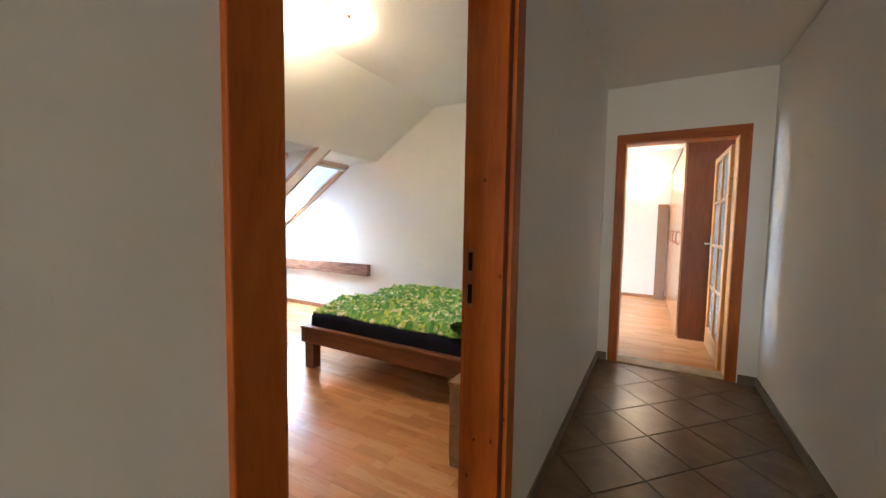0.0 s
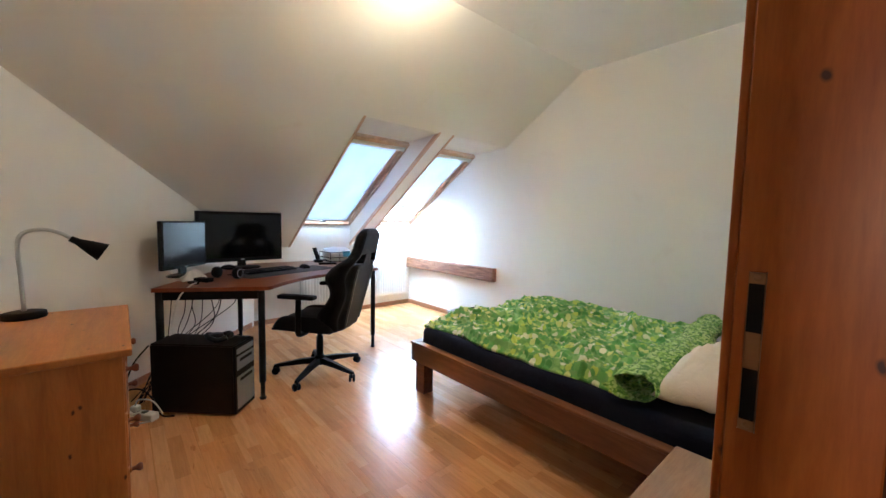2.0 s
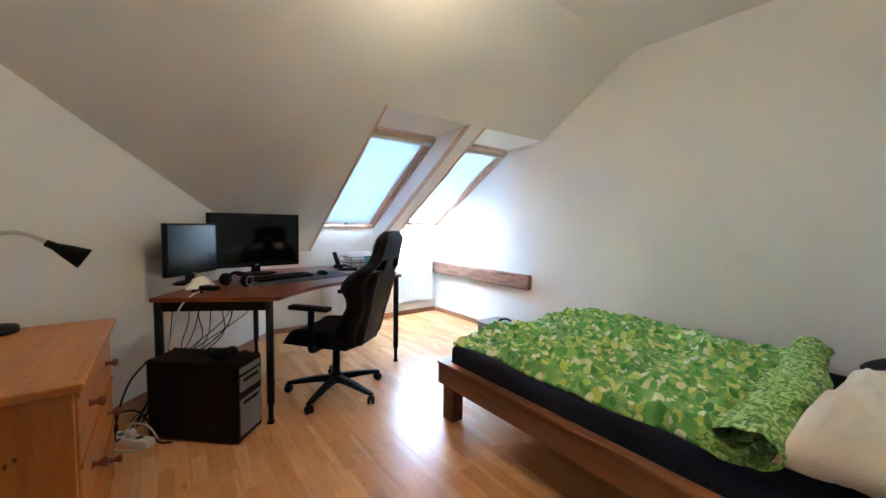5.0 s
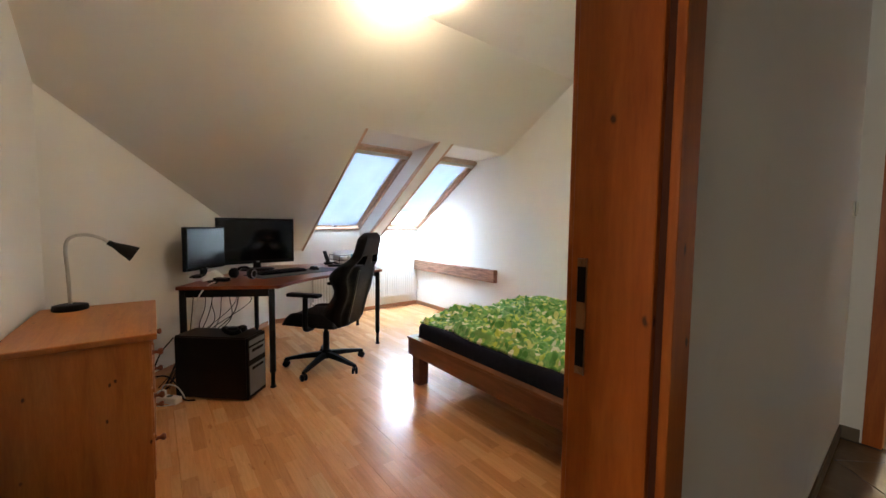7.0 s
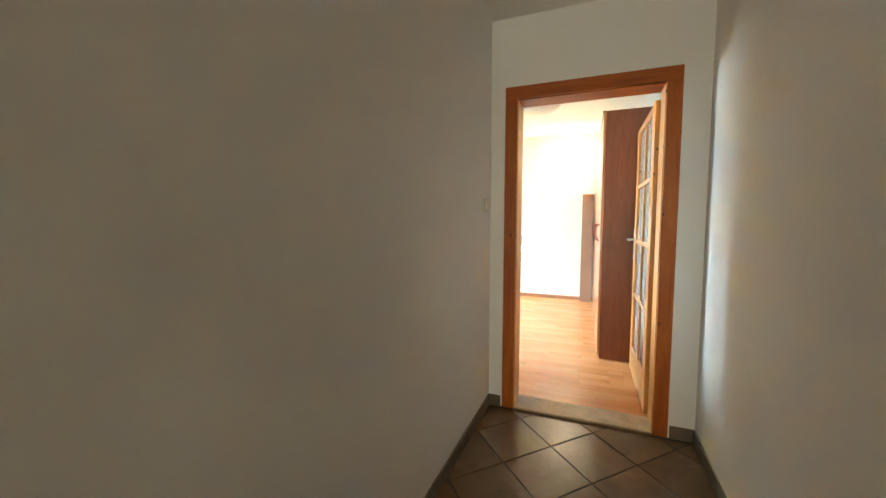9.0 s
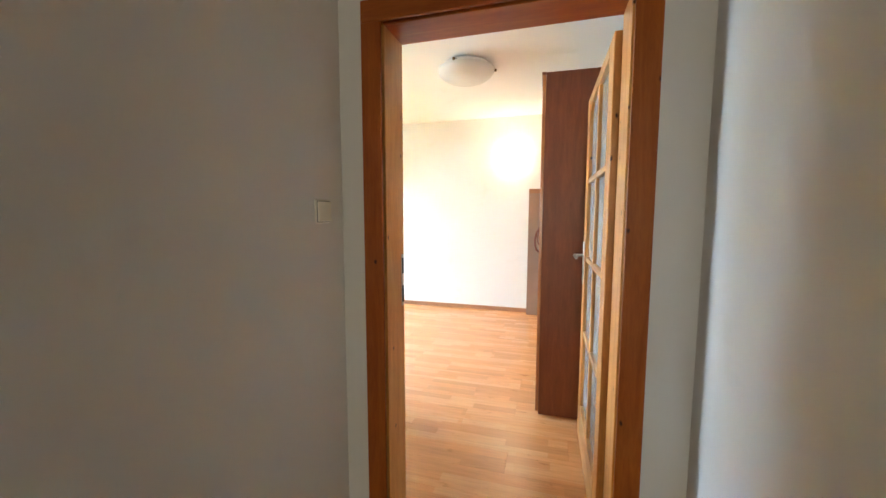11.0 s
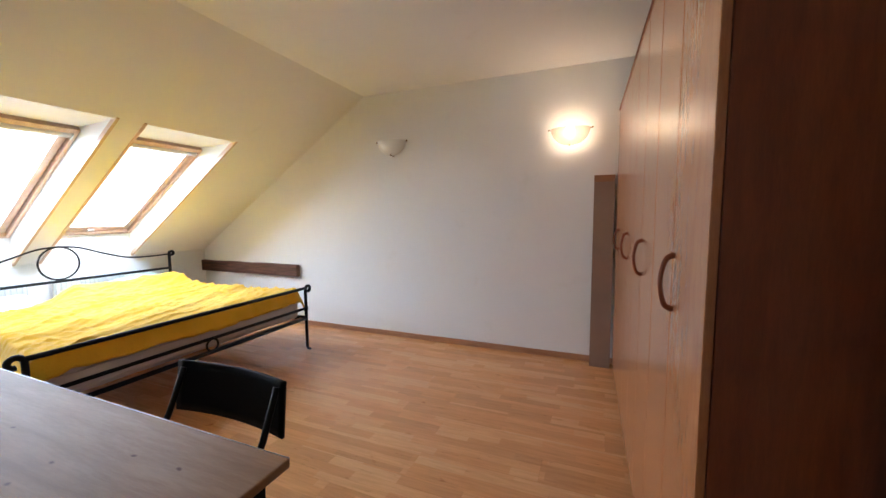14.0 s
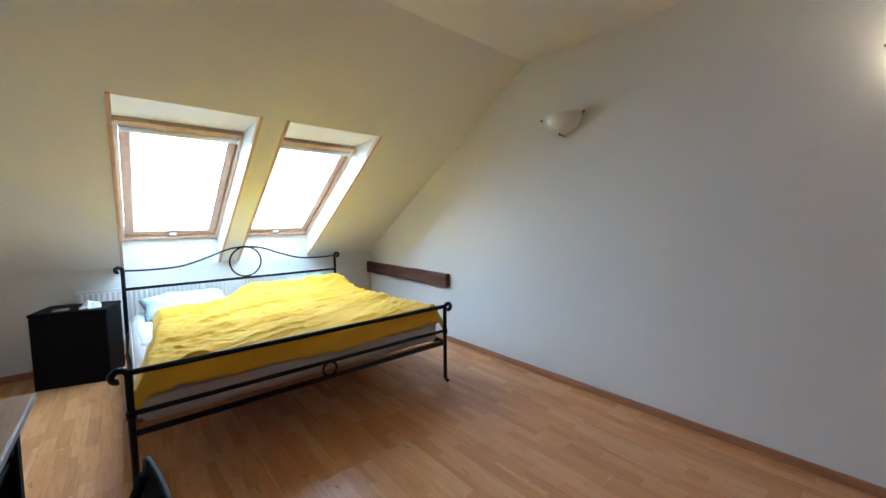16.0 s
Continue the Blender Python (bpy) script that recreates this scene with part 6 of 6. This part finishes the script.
bd = thing("leaning_board", "tall brown packed board leaning against the gable wall", "board", 0.455, 3.735, 0)
bm = box(0, 0.165, 0.0, 0.032, 0, 1.665, 0.002)
bm.transform(Matrix.Rotation(radians(-2.6), 4, 'X'))
part("panel", bm, CARDBOARD, bd)
bm = box(0.0, 0.165, -0.0018, 0.0338, 1.61, 1.6668, 0.0005)
bm.transform(Matrix.Rotation(radians(-2.6), 4, 'X'))
part("tape", bm, TAPE, bd, "strip of brown tape")

bag = thing("black_bag", "slumped black bag on the floor beside the dresser", "bag", -1.57, -3.53, 0)
bm = lathe([(0, 0), (0.10, 0.0), (0.13, 0.04), (0.135, 0.11), (0.11, 0.18), (0.07, 0.22), (0.0, 0.235)], 28)
for v in bm.verts:
    v.co += Vector((0.03 * n3(v.co.x * 9, v.co.y * 9, v.co.z * 7), 0.03 * n3(v.co.y * 9, v.co.z * 9, 3), 0)) * smooth(v.co.z / 0.05)
part("bag_body", bm, LEATHER, bag)
part("handle", tube(curve([(-0.09, 0.0, 0.20), (-0.05, 0.03, 0.232), (0.03, 0.05, 0.226), (0.08, 0.03, 0.20)], 6), 0.009, 8), LEATHER, bag)


# ---- floor boards and tiles ----
def piece_mesh(name, bm, mat):
    me = bpy.data.meshes.new(name)
    bm.to_mesh(me)
    bm.free()
    me.materials.append(mat)
    return me


def lay_boards(parent, x0, x1, y0, y1, cut=None):
    L, Wd = 1.285, 0.192
    whole = piece_mesh("plank", box(0, L - 0.0005, 0, Wd - 0.0005, -0.008, 0, 0.0004), LAMINATE)
    rnd = random.Random(5)
    cache = {}
    y, row = y0, 0
    while y < y1 - 0.01:
        w = min(Wd, y1 - y)
        x = x0 - rnd.choice((0.0, 0.32, 0.64, 0.96))
        while x < x1:
            a, b = max(x, x0), min(x + L, x1)
            if b - a > 0.02:
                key = (round(b - a, 3), round(w, 3))
                if b - a > L - 0.001 and w > Wd - 0.001:
                    me = whole
                else:
                    if key not in cache:
                        cache[key] = piece_mesh("plank", box(0, b - a - 0.0005, 0, w - 0.0005, -0.008, 0, 0.0004), LAMINATE)
                    me = cache[key]
                o = new("plank", me)
                o.location = (a, y, 0)
                o.parent = parent
            x += L
        y += Wd
        row += 1


lay_boards(floor_1, KNEE_X, -0.16, SOUTH_Y, PART_Y0)
lay_boards(floor_2, KNEE_X, 1.29, PART_Y1, FAR_Y)


def lay_tiles(parent):
    """Diagonal tiles, clipped by the corridor's walls."""
    hx, hy, j = 0.2125, 0.231, 0.0022
    cx, cy = 0.448, -0.343
    cache = {}
    for i in range(-6, 8):
        for k in range(-40, 4):
            if (i + k) % 2 == 0:
                continue
            ox, oy = cx + i * hx, cy + k * hy
            pts = [Vector((ox - hx + 2 * j, oy)), Vector((ox, oy - hy + 2 * j)), Vector((ox + hx - 2 * j, oy)), Vector((ox, oy + hy - 2 * j))]
            for n, lim, s in ((0, 0.001, 1), (0, 1.189, -1), (1, -8.99, 1), (1, -0.024, -1)):
                out = []
                for q in range(len(pts)):
                    a, b = pts[q], pts[(q + 1) % len(pts)]
                    ia, ib = s * (a[n] - lim) >= 0, s * (b[n] - lim) >= 0
                    if ia:
                        out.append(a)
                    if ia != ib:
                        out.append(a.lerp(b, (lim - a[n]) / (b[n] - a[n])))
                pts = out
                if len(pts) < 3:
                    break
            if len(pts) < 3:
                continue
            loc = [(round(p.x - ox, 4), round(p.y - oy, 4)) for p in pts]
            key = tuple(loc)
            if key not in cache:
                area2 = abs(sum(loc[q][0] * loc[(q + 1) % len(loc)][1] - loc[(q + 1) % len(loc)][0] * loc[q][1] for q in range(len(loc))))
                if area2 < 2e-4:
                    continue
                bm = prism(loc, -0.008, 0.0, 'z')
                top = [e for e in bm.edges if all(v.co.z > -0.001 for v in e.verts)]
                bmesh.ops.bevel(bm, geom=top, offset=0.0015, segments=1, affect='EDGES')
                cache[key] = piece_mesh("tile", bm, TILE)
            o = new("tile", cache[key])
            o.location = (ox, oy, 0)
            o.parent = parent


lay_tiles(floor_3)


def skirting(name, x0, y0, x1, y1, inward, label):
    """A row of cut skirting tiles along a wall."""
    s = thing(name, label, "baseboard", kind="structure")
    a, b = Vector((x0, y0)), Vector((x1, y1))
    n = max(1, round((b - a).length / 0.3))
    for i in range(n):
        p, q = a.lerp(b, i / n), a.lerp(b, (i + 1) / n)
        d = (q - p).normalized() * 0.001
        lo = (min(p.x + d.x, q.x - d.x, p.x + inward[0] * 0.009), min(p.y + d.y, q.y - d.y, p.y + inward[1] * 0.009))
        hi = (max(p.x + d.x, q.x - d.x, p.x + inward[0] * 0.009), max(p.y + d.y, q.y - d.y, p.y + inward[1] * 0.009))
        part("skirting_tile", box(lo[0], hi[0], lo[1], hi[1], 0.0, 0.075, 0.0015), SKIRT_TILE, s)


skirting("baseboard_corridor_west", 0.0005, -0.001, 0.0005, D1B + 0.09, (1, 0), "brown ceramic skirting tiles along the corridor")
skirting("baseboard_corridor_west_far", 0.0005, D1A - 0.09, 0.0005, -9.0, (1, 0), "brown ceramic skirting tiles along the corridor")
skirting("baseboard_corridor_east", 1.1895, -0.001, 1.1895, -9.0, (-1, 0), "brown ceramic skirting tiles along the corridor")
skirting("baseboard_corridor_end", 0.010, -0.0005, D2A - 0.088, -0.0005, (0, -1), "brown ceramic skirting tile beside the door frame")
skirting("baseboard_corridor_corner", D2B + 0.088, -0.0005, 1.180, -0.0005, (0, -1), "brown ceramic skirting tile beside the door frame")
